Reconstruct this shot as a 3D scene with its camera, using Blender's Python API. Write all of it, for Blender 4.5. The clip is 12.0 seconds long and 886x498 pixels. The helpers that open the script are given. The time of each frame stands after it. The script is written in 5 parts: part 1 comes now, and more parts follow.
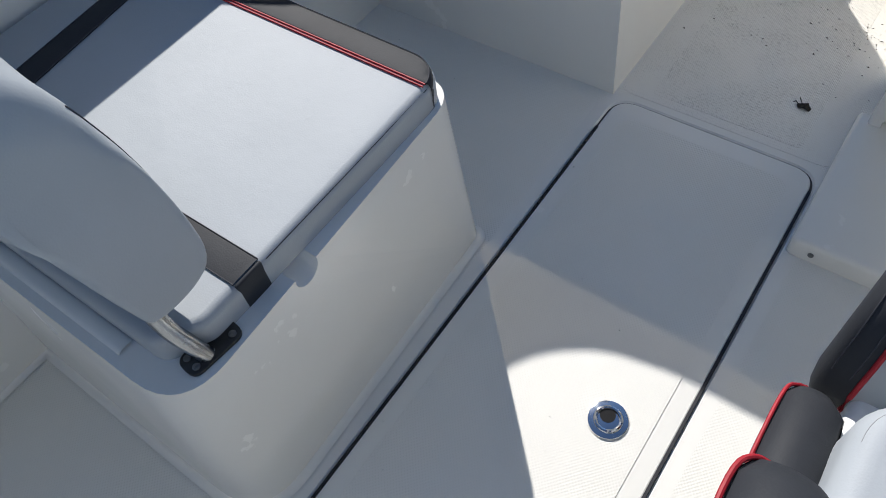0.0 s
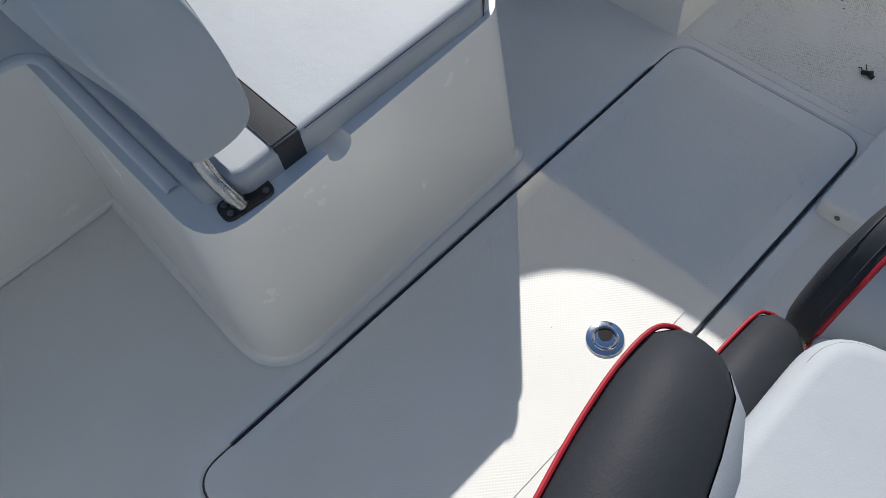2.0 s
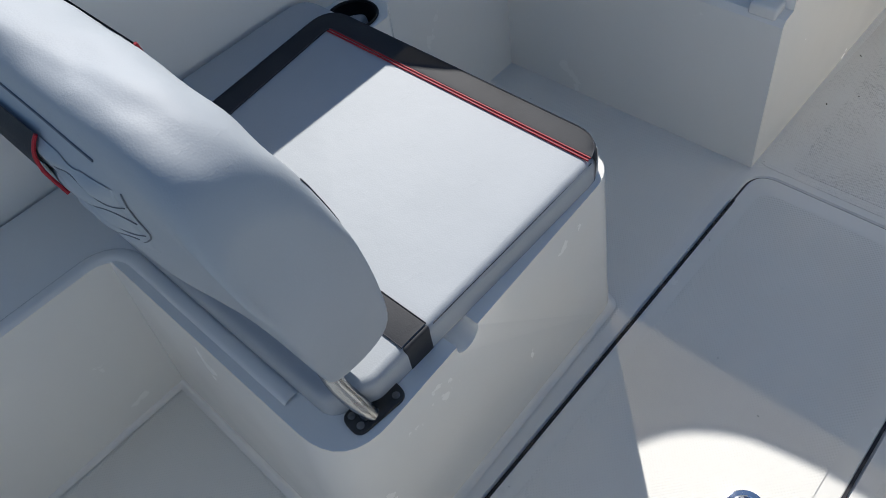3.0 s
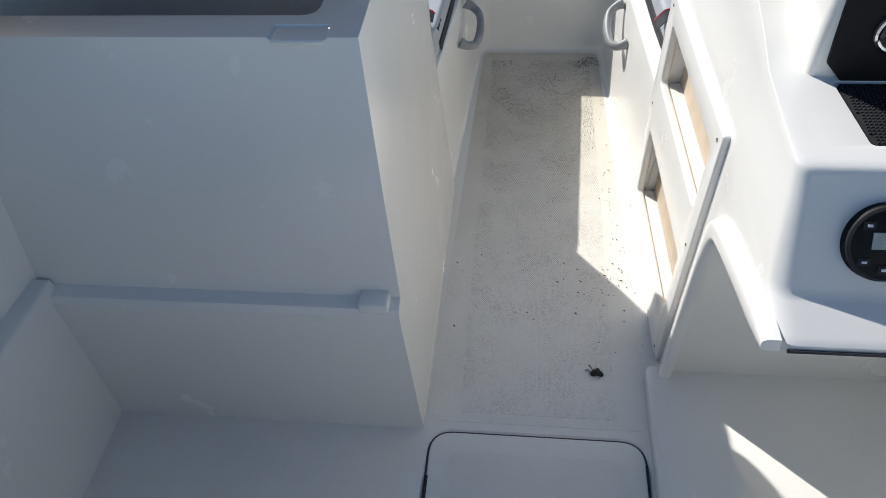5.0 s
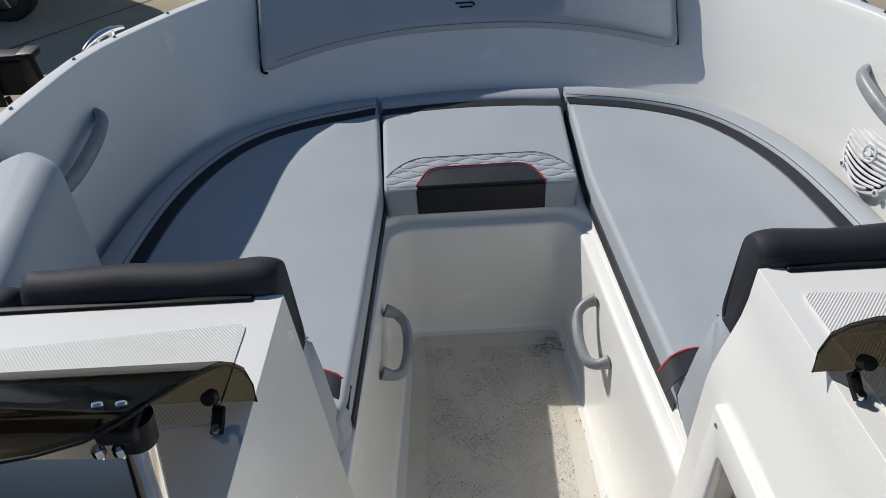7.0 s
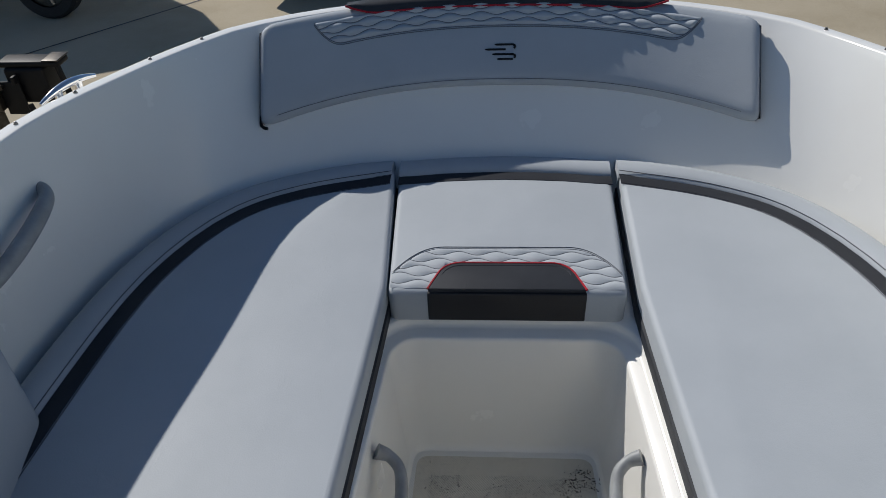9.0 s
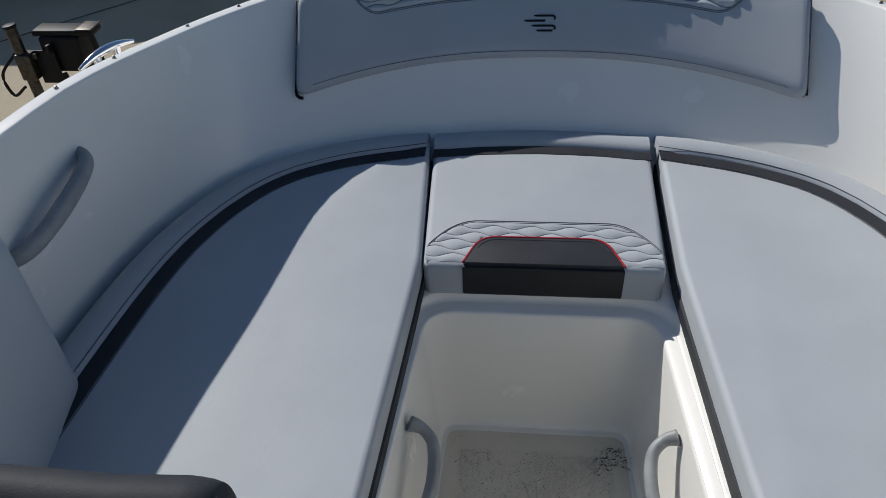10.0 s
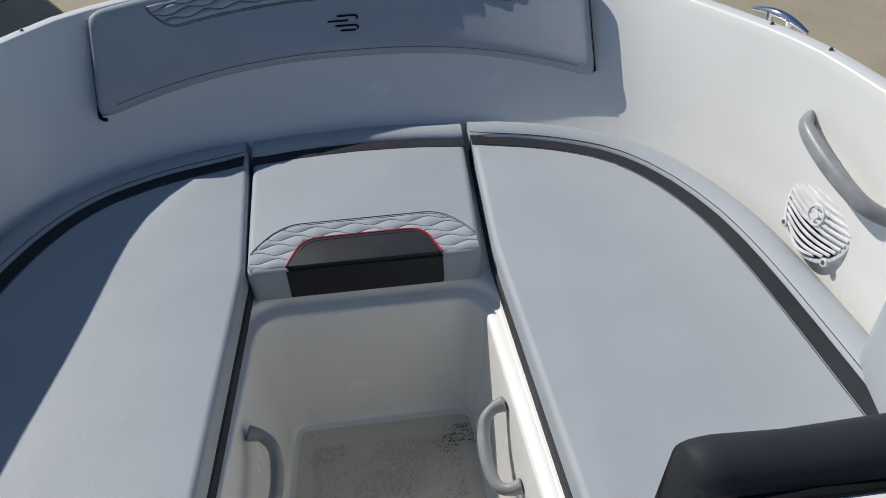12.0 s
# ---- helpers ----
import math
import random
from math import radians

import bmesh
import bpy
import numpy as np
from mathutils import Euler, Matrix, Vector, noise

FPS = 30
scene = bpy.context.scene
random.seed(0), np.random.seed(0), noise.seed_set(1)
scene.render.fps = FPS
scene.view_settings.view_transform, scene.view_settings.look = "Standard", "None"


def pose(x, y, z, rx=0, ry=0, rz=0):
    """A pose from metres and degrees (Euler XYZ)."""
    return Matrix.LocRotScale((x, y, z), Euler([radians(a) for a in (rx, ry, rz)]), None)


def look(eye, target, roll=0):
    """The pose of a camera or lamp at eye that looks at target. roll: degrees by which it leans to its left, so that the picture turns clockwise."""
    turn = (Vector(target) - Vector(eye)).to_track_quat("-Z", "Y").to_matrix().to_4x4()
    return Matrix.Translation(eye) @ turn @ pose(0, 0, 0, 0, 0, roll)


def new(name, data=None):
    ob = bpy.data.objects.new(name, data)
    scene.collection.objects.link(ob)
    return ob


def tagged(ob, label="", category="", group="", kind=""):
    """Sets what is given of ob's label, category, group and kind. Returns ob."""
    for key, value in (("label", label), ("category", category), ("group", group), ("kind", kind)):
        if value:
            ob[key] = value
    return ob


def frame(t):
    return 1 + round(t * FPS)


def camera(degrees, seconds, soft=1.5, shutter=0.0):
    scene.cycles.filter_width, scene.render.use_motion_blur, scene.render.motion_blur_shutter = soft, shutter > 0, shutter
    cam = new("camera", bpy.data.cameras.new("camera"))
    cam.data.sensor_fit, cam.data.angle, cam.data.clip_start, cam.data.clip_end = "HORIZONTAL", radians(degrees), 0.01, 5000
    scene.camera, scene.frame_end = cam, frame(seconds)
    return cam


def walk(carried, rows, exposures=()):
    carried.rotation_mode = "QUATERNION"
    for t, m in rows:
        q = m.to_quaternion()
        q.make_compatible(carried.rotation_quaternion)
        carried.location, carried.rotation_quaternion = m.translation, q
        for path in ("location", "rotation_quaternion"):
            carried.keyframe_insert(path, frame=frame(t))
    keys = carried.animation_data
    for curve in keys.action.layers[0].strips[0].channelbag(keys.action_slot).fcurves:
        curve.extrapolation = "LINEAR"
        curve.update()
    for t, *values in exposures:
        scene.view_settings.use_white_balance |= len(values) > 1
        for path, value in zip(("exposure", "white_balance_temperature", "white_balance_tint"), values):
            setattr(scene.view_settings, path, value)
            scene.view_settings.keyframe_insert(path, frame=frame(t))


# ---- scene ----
cam = camera(62.5, 12.0, 0.85)
PATH = [
    (0, (0.236, -0.302, 1.181), (-0.54, 0.533, -0.462), -9.4),
    (0.5, (0.257, -0.316, 1.172), (-0.373, 0.424, -0.575), -5.9),
    (1, (0.336, -0.332, 1.204), (-0.346, 0.333, -0.554), -7.0),
    (1.5, (0.365, -0.337, 1.212), (-0.374, 0.281, -0.54), -7.9),
    (2, (0.357, -0.335, 1.204), (-0.479, 0.279, -0.506), -9.7),
    (2.5, (0.243, -0.338, 1.23), (-0.68, 0.328, -0.415), -10.9),
    (3, (0.121, -0.354, 1.224), (-0.845, 0.438, -0.338), -11.2),
    (3.5, (0.044, -0.258, 1.24), (-0.843, 0.701, -0.274), -9.5),
    (3.7, (0.014, -0.186, 1.265), (-0.794, 0.85, -0.243), -8.8),
    (5.3, (-0.049, 0.134, 1.364), (-0.19, 1.563, -0.028), -4.2),
    (5.5, (-0.034, 0.211, 1.365), (-0.159, 1.675, 0.008), -4.4),
    (6, (0.053, 0.432, 1.393), (-0.04, 1.967, 0.114), -4.7),
    (6.5, (0.025, 0.656, 1.376), (-0.029, 2.235, 0.149), -4.3),
    (7, (-0.082, 0.904, 1.39), (-0.103, 2.492, 0.175), -3.6),
    (7.2, (-0.088, 0.968, 1.391), (-0.088, 2.555, 0.175), -2.8),
    (8.8, (-0.029, 1.3, 1.379), (-0.125, 2.892, 0.173), -2.2),
    (9, (-0.032, 1.304, 1.373), (-0.162, 2.893, 0.166), -2.6),
    (9.5, (-0.053, 1.309, 1.366), (-0.231, 2.879, 0.14), -2.8),
    (10, (-0.057, 1.309, 1.358), (-0.251, 2.856, 0.104), -2.9),
    (10.5, (-0.051, 1.306, 1.349), (-0.242, 2.831, 0.069), -2.8),
    (11, (-0.051, 1.313, 1.347), (-0.191, 2.837, 0.06), -2.3),
    (11.5, (-0.017, 1.306, 1.358), (-0.052, 2.846, 0.083), -2.4),
    (12, (0.06, 1.28, 1.382), (0.194, 2.812, 0.103), -2.6),
]
walk(cam, [(t, look(eye, target, roll)) for t, eye, target, roll in PATH], [(0, 0.46), (0.5, 0.30), (1.5, 0.30), (2.5, 0.48), (3.7, 0.52), (5.3, 0.36), (6.0, 0.08), (7.0, 0.02), (8.8, 0.0), (12, 0.0)])

# ---- light: clear sky, sun ahead of the boat's port side ----
SUN_TO = Vector((-0.875, 0.80, 1.0)).normalized()
world = bpy.data.worlds.new("World")
scene.world = world
world.use_nodes = True
wn = world.node_tree.nodes
sky = wn.new("ShaderNodeTexSky")
sky.sky_type = "NISHITA"
sky.sun_disc = False
sky.sun_elevation = math.asin(SUN_TO.z)
sky.sun_rotation = math.atan2(SUN_TO.x, SUN_TO.y)
sky.air_density = 1.0
sky.dust_density = 0.1
sky.ozone_density = 4.5
world.node_tree.links.new(sky.outputs["Color"], wn["Background"].inputs["Color"])
wn["Background"].inputs["Strength"].default_value = 0.065
sun_data = bpy.data.lights.new("sun", "SUN")
sun_data.energy = 3.5
sun_data.angle = radians(0.53)
sun_data.color = (1.0, 0.965, 0.925)
sun = new("sun", sun_data)
sun.matrix_world = look(SUN_TO * 30, (0, 0, 0))


# ---- materials ----
def mat_new(name, color, rough=0.5, metal=0.0, coat=0.0):
    m = bpy.data.materials.new(name)
    m.use_nodes = True
    b = m.node_tree.nodes["Principled BSDF"]
    b.inputs["Base Color"].default_value = (*color, 1)
    b.inputs["Roughness"].default_value = rough
    b.inputs["Metallic"].default_value = metal
    b.inputs["Coat Weight"].default_value = coat
    return m, m.node_tree.nodes, m.node_tree.links, b


def noise_node(n, l, scale, detail=4.0, rough=0.55, vec=None):
    t = n.new("ShaderNodeTexNoise")
    t.inputs["Scale"].default_value = scale
    t.inputs["Detail"].default_value = detail
    t.inputs["Roughness"].default_value = rough
    if vec is None:
        c = n.new("ShaderNodeTexCoord")
        vec = c.outputs["Object"]
    l.new(vec, t.inputs["Vector"])
    return t


def ramp_node(n, l, src, stops):
    r = n.new("ShaderNodeValToRGB")
    e = r.color_ramp.elements
    e[0].position, e[0].color = stops[0][0], (*stops[0][1], 1)
    e[1].position, e[1].color = stops[-1][0], (*stops[-1][1], 1)
    for p, c in stops[1:-1]:
        k = e.new(p)
        k.color = (*c, 1)
    l.new(src, r.inputs["Fac"])
    return r


def bump_node(n, l, src, strength, dist, b, prev=None):
    k = n.new("ShaderNodeBump")
    k.inputs["Strength"].default_value = strength
    k.inputs["Distance"].default_value = dist
    l.new(src, k.inputs["Height"])
    if prev is not None:
        l.new(prev.outputs["Normal"], k.inputs["Normal"])
    l.new(k.outputs["Normal"], b.inputs["Normal"])
    return k


def two_tone(m, n, l, b, c1, c2, scale, rough_range=None, fine=0.0):
    t = noise_node(n, l, scale, 5)
    r = ramp_node(n, l, t.outputs["Fac"], [(0.35, c1), (0.65, c2)])
    l.new(r.outputs["Color"], b.inputs["Base Color"])
    if rough_range:
        q = n.new("ShaderNodeMapRange")
        q.inputs["To Min"].default_value, q.inputs["To Max"].default_value = rough_range
        t2 = noise_node(n, l, scale * 3.3, 6)
        l.new(t2.outputs["Fac"], q.inputs["Value"])
        l.new(q.outputs["Result"], b.inputs["Roughness"])
    if fine:
        t3 = noise_node(n, l, 900, 2)
        bump_node(n, l, t3.outputs["Fac"], fine, 0.0005, b)
    return m


def gelcoat():
    m, n, l, b = mat_new("gelcoat_white", (0.71, 0.705, 0.675), 0.22, 0, 0.22)
    b.inputs["Coat Roughness"].default_value = 0.12
    two_tone(m, n, l, b, (0.875, 0.857, 0.80), (0.90, 0.885, 0.83), 2.3, (0.18, 0.32))
    w = noise_node(n, l, 9, 2)
    bump_node(n, l, w.outputs["Fac"], 0.03, 0.003, b)
    return m


def nonskid(name, scale, dirt, relief=0.35):
    """Moulded anti-slip gelcoat: a fine raised diamond weave, dirty where dirt is above 0."""
    m, n, l, b = mat_new(name, (0.76, 0.75, 0.71), 0.34)
    c = n.new("ShaderNodeTexCoord")
    sep = n.new("ShaderNodeSeparateXYZ")
    l.new(c.outputs["Object"], sep.inputs["Vector"])

    def math_(op, a, b_=None):
        k = n.new("ShaderNodeMath")
        k.operation = op
        for q, v in ((0, a), (1, b_)):
            if v is None:
                continue
            if isinstance(v, (int, float)):
                k.inputs[q].default_value = v
            else:
                l.new(v, k.inputs[q])
        return k.outputs["Value"]
    kx, ky = math_("MULTIPLY", sep.outputs["X"], scale), math_("MULTIPLY", sep.outputs["Y"], scale * 0.85)
    weave = math_("MULTIPLY", math_("SINE", kx), math_("SINE", ky))
    bump_node(n, l, weave, relief, 0.0006 if relief < 0.5 else 0.0009, b)
    base = noise_node(n, l, 3.0, 5)
    tone = ramp_node(n, l, base.outputs["Fac"], [(0.3, (0.82, 0.80, 0.74)), (0.7, (0.87, 0.855, 0.80))])
    col = tone.outputs["Color"]
    if dirt:
        spread = n.new("ShaderNodeMapRange")
        spread.inputs["From Min"].default_value, spread.inputs["From Max"].default_value = 1.15, 2.05
        l.new(sep.outputs["Y"], spread.inputs["Value"])
        soiled = ramp_node(n, l, base.outputs["Fac"], [(0.3, (0.63, 0.575, 0.46)), (0.7, (0.73, 0.685, 0.58))])
        mx = n.new("ShaderNodeMix")
        mx.data_type = "RGBA"
        l.new(spread.outputs["Result"], mx.inputs["Factor"])
        l.new(col, mx.inputs[6])
        l.new(soiled.outputs["Color"], mx.inputs[7])
        col = mx.outputs[2]
        d1 = noise_node(n, l, 190, 5, 0.75)
        d2 = noise_node(n, l, 8.0, 6, 0.62)
        patch = ramp_node(n, l, d2.outputs["Fac"], [(0.36, (0.12, 0.12, 0.12)), (0.62, (1, 1, 1))])
        hollow = math_("SUBTRACT", math_("MULTIPLY", math_("SUBTRACT", d1.outputs["Fac"], 0.5), 3.4), math_("MULTIPLY", weave, 0.4))
        grit = ramp_node(n, l, hollow, [(0.06, (0, 0, 0)), (0.42, (dirt, dirt, dirt))])
        r = math_("MULTIPLY", patch.outputs["Color"], grit.outputs["Color"])
        mix = n.new("ShaderNodeMix")
        mix.data_type = "RGBA"
        amount = math_("MULTIPLY", r, math_("MULTIPLY_ADD", spread.outputs["Result"], 0.8))
        amount.node.inputs[1].default_value = 1.0
        l.new(amount, mix.inputs["Factor"])
        l.new(col, mix.inputs[6])
        mix.inputs[7].default_value = (0.11, 0.088, 0.06, 1)
        col = mix.outputs[2]
    l.new(col, b.inputs["Base Color"])
    return m


def vinyl(name, c1, c2, rough=0.48, grain=420, gloss=0.5):
    m, n, l, b = mat_new(name, c1, rough)
    b.inputs["Specular IOR Level"].default_value = gloss
    two_tone(m, n, l, b, c1, c2, 6)
    v = n.new("ShaderNodeTexVoronoi")
    v.inputs["Scale"].default_value = grain
    c = n.new("ShaderNodeTexCoord")
    l.new(c.outputs["Object"], v.inputs["Vector"])
    k = bump_node(n, l, v.outputs["Distance"], 0.18, 0.0006, b)
    w = noise_node(n, l, 14, 3)
    k = bump_node(n, l, w.outputs["Fac"], 0.2, 0.006, b, k)
    mp = n.new("ShaderNodeMapping")
    mp.inputs["Scale"].default_value = (26, 9, 26)
    mp.inputs["Rotation"].default_value = (0, 0, 0.6)
    l.new(c.outputs["Object"], mp.inputs["Vector"])
    cr = noise_node(n, l, 1.6, 6, 0.65, mp.outputs["Vector"])
    rr = ramp_node(n, l, cr.outputs["Fac"], [(0.60, (0, 0, 0)), (0.68, (1, 1, 1)), (0.76, (0, 0, 0))])
    bump_node(n, l, rr.outputs["Color"], 0.10, 0.002, b, k)
    return m


def plain(name, color, rough=0.5, metal=0.0, var=0.12, scale=30):
    m, n, l, b = mat_new(name, color, rough, metal)
    lo = tuple(max(0, x * (1 - var)) for x in color)
    hi = tuple(min(1, x * (1 + var)) for x in color)
    two_tone(m, n, l, b, lo, hi, scale, (max(0.02, rough - 0.08), min(1, rough + 0.1)))
    return m


def tinted():
    m = bpy.data.materials.new("smoked_acrylic")
    m.use_nodes = True
    n, l = m.node_tree.nodes, m.node_tree.links
    n.remove(n["Principled BSDF"])
    tr = n.new("ShaderNodeBsdfTransparent")
    tr.inputs["Color"].default_value = (0.27, 0.248, 0.20, 1)
    gl = n.new("ShaderNodeBsdfGlossy")
    gl.inputs["Roughness"].default_value = 0.03
    lw = n.new("ShaderNodeLayerWeight")
    lw.inputs["Blend"].default_value = 0.5
    p5 = n.new("ShaderNodeMath")
    p5.operation = "POWER"
    p5.inputs[1].default_value = 5.0
    fr = n.new("ShaderNodeMath")
    fr.operation = "MULTIPLY_ADD"
    fr.inputs[1].default_value, fr.inputs[2].default_value = 0.22, 0.02
    l.new(lw.outputs["Facing"], p5.inputs[0])
    l.new(p5.outputs["Value"], fr.inputs[0])
    mx = n.new("ShaderNodeMixShader")
    l.new(fr.outputs["Value"], mx.inputs["Fac"])
    l.new(tr.outputs["BSDF"], mx.inputs[1])
    l.new(gl.outputs["BSDF"], mx.inputs[2])
    l.new(mx.outputs["Shader"], n["Material Output"].inputs["Surface"])
    return m


def concrete():
    m, n, l, b = mat_new("sandy_concrete", (0.42, 0.36, 0.26), 0.9)
    t = noise_node(n, l, 0.7, 8, 0.65)
    r = ramp_node(n, l, t.outputs["Fac"], [(0.3, (0.36, 0.30, 0.20)), (0.55, (0.44, 0.375, 0.265)), (0.75, (0.47, 0.41, 0.30))])
    l.new(r.outputs["Color"], b.inputs["Base Color"])
    t2 = noise_node(n, l, 25, 8, 0.7)
    bump_node(n, l, t2.outputs["Fac"], 0.5, 0.01, b)
    return m


GEL = gelcoat()
GEL_DIRTY = nonskid("stained_gelcoat", 1200, 0.35, 0.08)
SKID = nonskid("nonskid_gelcoat", 1000, 0, 0.32)
SKID_DIRTY = nonskid("dirty_nonskid_gelcoat", 1150, 0.8, 0.42)
SKID_COARSE = nonskid("moulded_dimple_gelcoat", 1500, 0, 0.6)
VIN = vinyl("pale_grey_vinyl", (0.42, 0.45, 0.472), (0.445, 0.475, 0.497), 0.58, 420, 0.3)
VIN_DARK = vinyl("charcoal_vinyl", (0.029, 0.031, 0.036), (0.040, 0.043, 0.049), 0.6, 420, 0.18)
# darker copy of the charcoal vinyl: shade of a front face put into its colour
VIN_DARK_SHADED = vinyl("charcoal_vinyl_shaded", (0.018, 0.018, 0.02), (0.026, 0.026, 0.028), 0.5, 420, 0.25)
RED = plain("red_piping", (0.40, 0.008, 0.02), 0.6)
SEAM = plain("grey_seam", (0.17, 0.18, 0.20), 0.7)
THREAD = plain("dark_thread", (0.06, 0.06, 0.07), 0.8)
BLACK = plain("black_plastic", (0.010, 0.010, 0.011), 0.5)
BLACK.node_tree.nodes["Principled BSDF"].inputs["Specular IOR Level"].default_value = 0.2
CREAM = plain("cream_pocket_back", (0.60, 0.49, 0.37), 0.6, 0, 0.06, 20)
RUBBER = plain("black_rubber", (0.018, 0.018, 0.02), 0.7)
CHROME = plain("polished_stainless", (0.78, 0.78, 0.79), 0.09, 1.0, 0.04)
STEEL = plain("brushed_stainless", (0.25, 0.24, 0.225), 0.35, 1.0, 0.2)
SATIN = plain("satin_stainless", (0.46, 0.46, 0.455), 0.24, 1.0, 0.08)
PLATE = plain("tarnished_steel", (0.075, 0.068, 0.06), 0.42, 0.9, 0.3)
GREYPL = plain("grey_handle_plastic", (0.30, 0.31, 0.31), 0.4)
WHITEPL = plain("white_plastic", (0.78, 0.78, 0.77), 0.35)
GROOVE = plain("groove_grime", (0.10, 0.085, 0.075), 0.8)
GASKET = plain("dark_gap_seal", (0.02, 0.02, 0.025), 0.6)
TINT = tinted()
GAUGE_LENS = plain("gauge_glass", (0.045, 0.05, 0.06), 0.06)
DISPLAY = plain("lcd_grey", (0.36, 0.40, 0.38), 0.25)
GROUND = concrete()


# ---- mesh helpers ----
def obj(name, bm, mat, smooth=35):
    bmesh.ops.recalc_face_normals(bm, faces=bm.faces)
    me = bpy.data.meshes.new(name)
    bm.to_mesh(me)
    bm.free()
    mats = mat if isinstance(mat, (list, tuple)) else [mat]
    for k in mats:
        me.materials.append(k)
    if smooth:
        me.shade_smooth()
        me.set_sharp_from_angle(angle=radians(smooth))
    return new(name, me)


def part(name, bm, mat, parent, label="", smooth=35):
    ob = obj(name, bm, mat, smooth)
    ob.parent = parent
    if label:
        ob["label"] = label
    return ob


def holder(name, at=(0, 0, 0)):
    e = new(name)
    e.location = at
    e.empty_display_size = 0.05
    bpy.context.view_layer.update()
    return e


def keep(ob, parent):
    """Parents ob with its world place kept (parents here are only shifted, never turned)."""
    ob.parent = parent
    ob.location = ob.location - parent.location
    return ob


def loft(rows, closed=False, cap=False):
    """Rows of points, all of one length; closed joins each row's ends."""
    bm = bmesh.new()
    vs = [[bm.verts.new(p) for p in row] for row in rows]
    for a, b in zip(vs, vs[1:]):
        k = len(a)
        for i in range(k if closed else k - 1):
            j = (i + 1) % k
            bm.faces.new((a[i], a[j], b[j], b[i]))
    if cap:
        bm.faces.new(vs[0][::-1])
        bm.faces.new(vs[-1])
    return bm


def join_bm(*bms):
    out = bmesh.new()
    for b in bms:
        me = bpy.data.meshes.new("t")
        b.to_mesh(me)
        b.free()
        out.from_mesh(me)
        bpy.data.meshes.remove(me)
    return out


def box(x0, x1, y0, y1, z0, z1, r=0.0, seg=3, m=None):
    bm = bmesh.new()
    bmesh.ops.create_cube(bm, size=1)
    for v in bm.verts:
        v.co = Vector(((x0 + x1) / 2 + v.co.x * (x1 - x0), (y0 + y1) / 2 + v.co.y * (y1 - y0), (z0 + z1) / 2 + v.co.z * (z1 - z0)))
    if r:
        bmesh.ops.bevel(bm, geom=bm.edges[:], offset=r, segments=seg, affect="EDGES", profile=0.5)
    if m is not None:
        bmesh.ops.transform(bm, matrix=m, verts=bm.verts)
    return bm


def cyl(p, q, r, seg=24, r2=None, bevel=0.0):
    p, q = Vector(p), Vector(q)
    bm = bmesh.new()
    bmesh.ops.create_cone(bm, cap_ends=True, segments=seg, radius1=r, radius2=r if r2 is None else r2, depth=(q - p).length)
    if bevel:
        edges = [e for e in bm.edges if any(len(f.verts) > 4 for f in e.link_faces)]
        bmesh.ops.bevel(bm, geom=edges, offset=bevel, segments=2, affect="EDGES", profile=0.5)
    m = Matrix.Translation((p + q) / 2) @ (q - p).to_track_quat("Z", "Y").to_matrix().to_4x4()
    bmesh.ops.transform(bm, matrix=m, verts=bm.verts)
    return bm


def spline(pts, n, closed=False):
    """Catmull-Rom through the points, n steps a span."""
    P = [Vector(p) for p in pts]
    out = []
    k = len(P)
    for i in range(k if closed else k - 1):
        if closed:
            a, b, c, d = P[(i - 1) % k], P[i], P[(i + 1) % k], P[(i + 2) % k]
        else:
            b, c = P[i], P[i + 1]
            a = P[i - 1] if i else b * 2 - c
            d = P[i + 2] if i + 2 < k else c * 2 - b
        for s in range(n):
            t = s / n
            out.append(0.5 * (2 * b + (c - a) * t + (2 * a - 5 * b + 4 * c - d) * t * t + (3 * b - a - 3 * c + d) * t ** 3))
    if not closed:
        out.append(P[-1])
    return out


def resample(pts, n, closed=False):
    P = [Vector(p) for p in pts]
    if closed:
        P = P + [P[0]]
    L = [0.0]
    for a, b in zip(P, P[1:]):
        L.append(L[-1] + (b - a).length)
    out = []
    for i in range(n):
        s = L[-1] * i / (n if closed else n - 1)
        j = max(k for k in range(len(L)) if L[k] <= s + 1e-9)
        j = min(j, len(P) - 2)
        seg = L[j + 1] - L[j]
        out.append(P[j].lerp(P[j + 1], (s - L[j]) / seg if seg else 0))
    return out


def tube(pts, r, seg=12, closed=False, cap=True, flat=1.0, up=(0, 0, 1)):
    """A round (or flattened) bar swept along the points; r may be a list."""
    P = [Vector(p) for p in pts]
    k = len(P)
    rows = []
    ref = Vector(up)
    for i, p in enumerate(P):
        a = P[(i - 1) % k] if closed or i else p
        b = P[(i + 1) % k] if closed or i < k - 1 else p
        d = (b - a).normalized()
        s = d.cross(ref)
        if s.length < 1e-4:
            s = d.cross(Vector((1, 0, 0)))
        s.normalize()
        u = s.cross(d).normalized()
        rr = r[i] if isinstance(r, (list, tuple)) else r
        rows.append([p + s * math.cos(2 * math.pi * j / seg) * rr + u * math.sin(2 * math.pi * j / seg) * rr * flat for j in range(seg)])
    if closed:
        rows.append(rows[0])
    bm = loft(rows, closed=True, cap=cap and not closed)
    if closed:
        bmesh.ops.remove_doubles(bm, verts=bm.verts, dist=1e-6)
    return bm


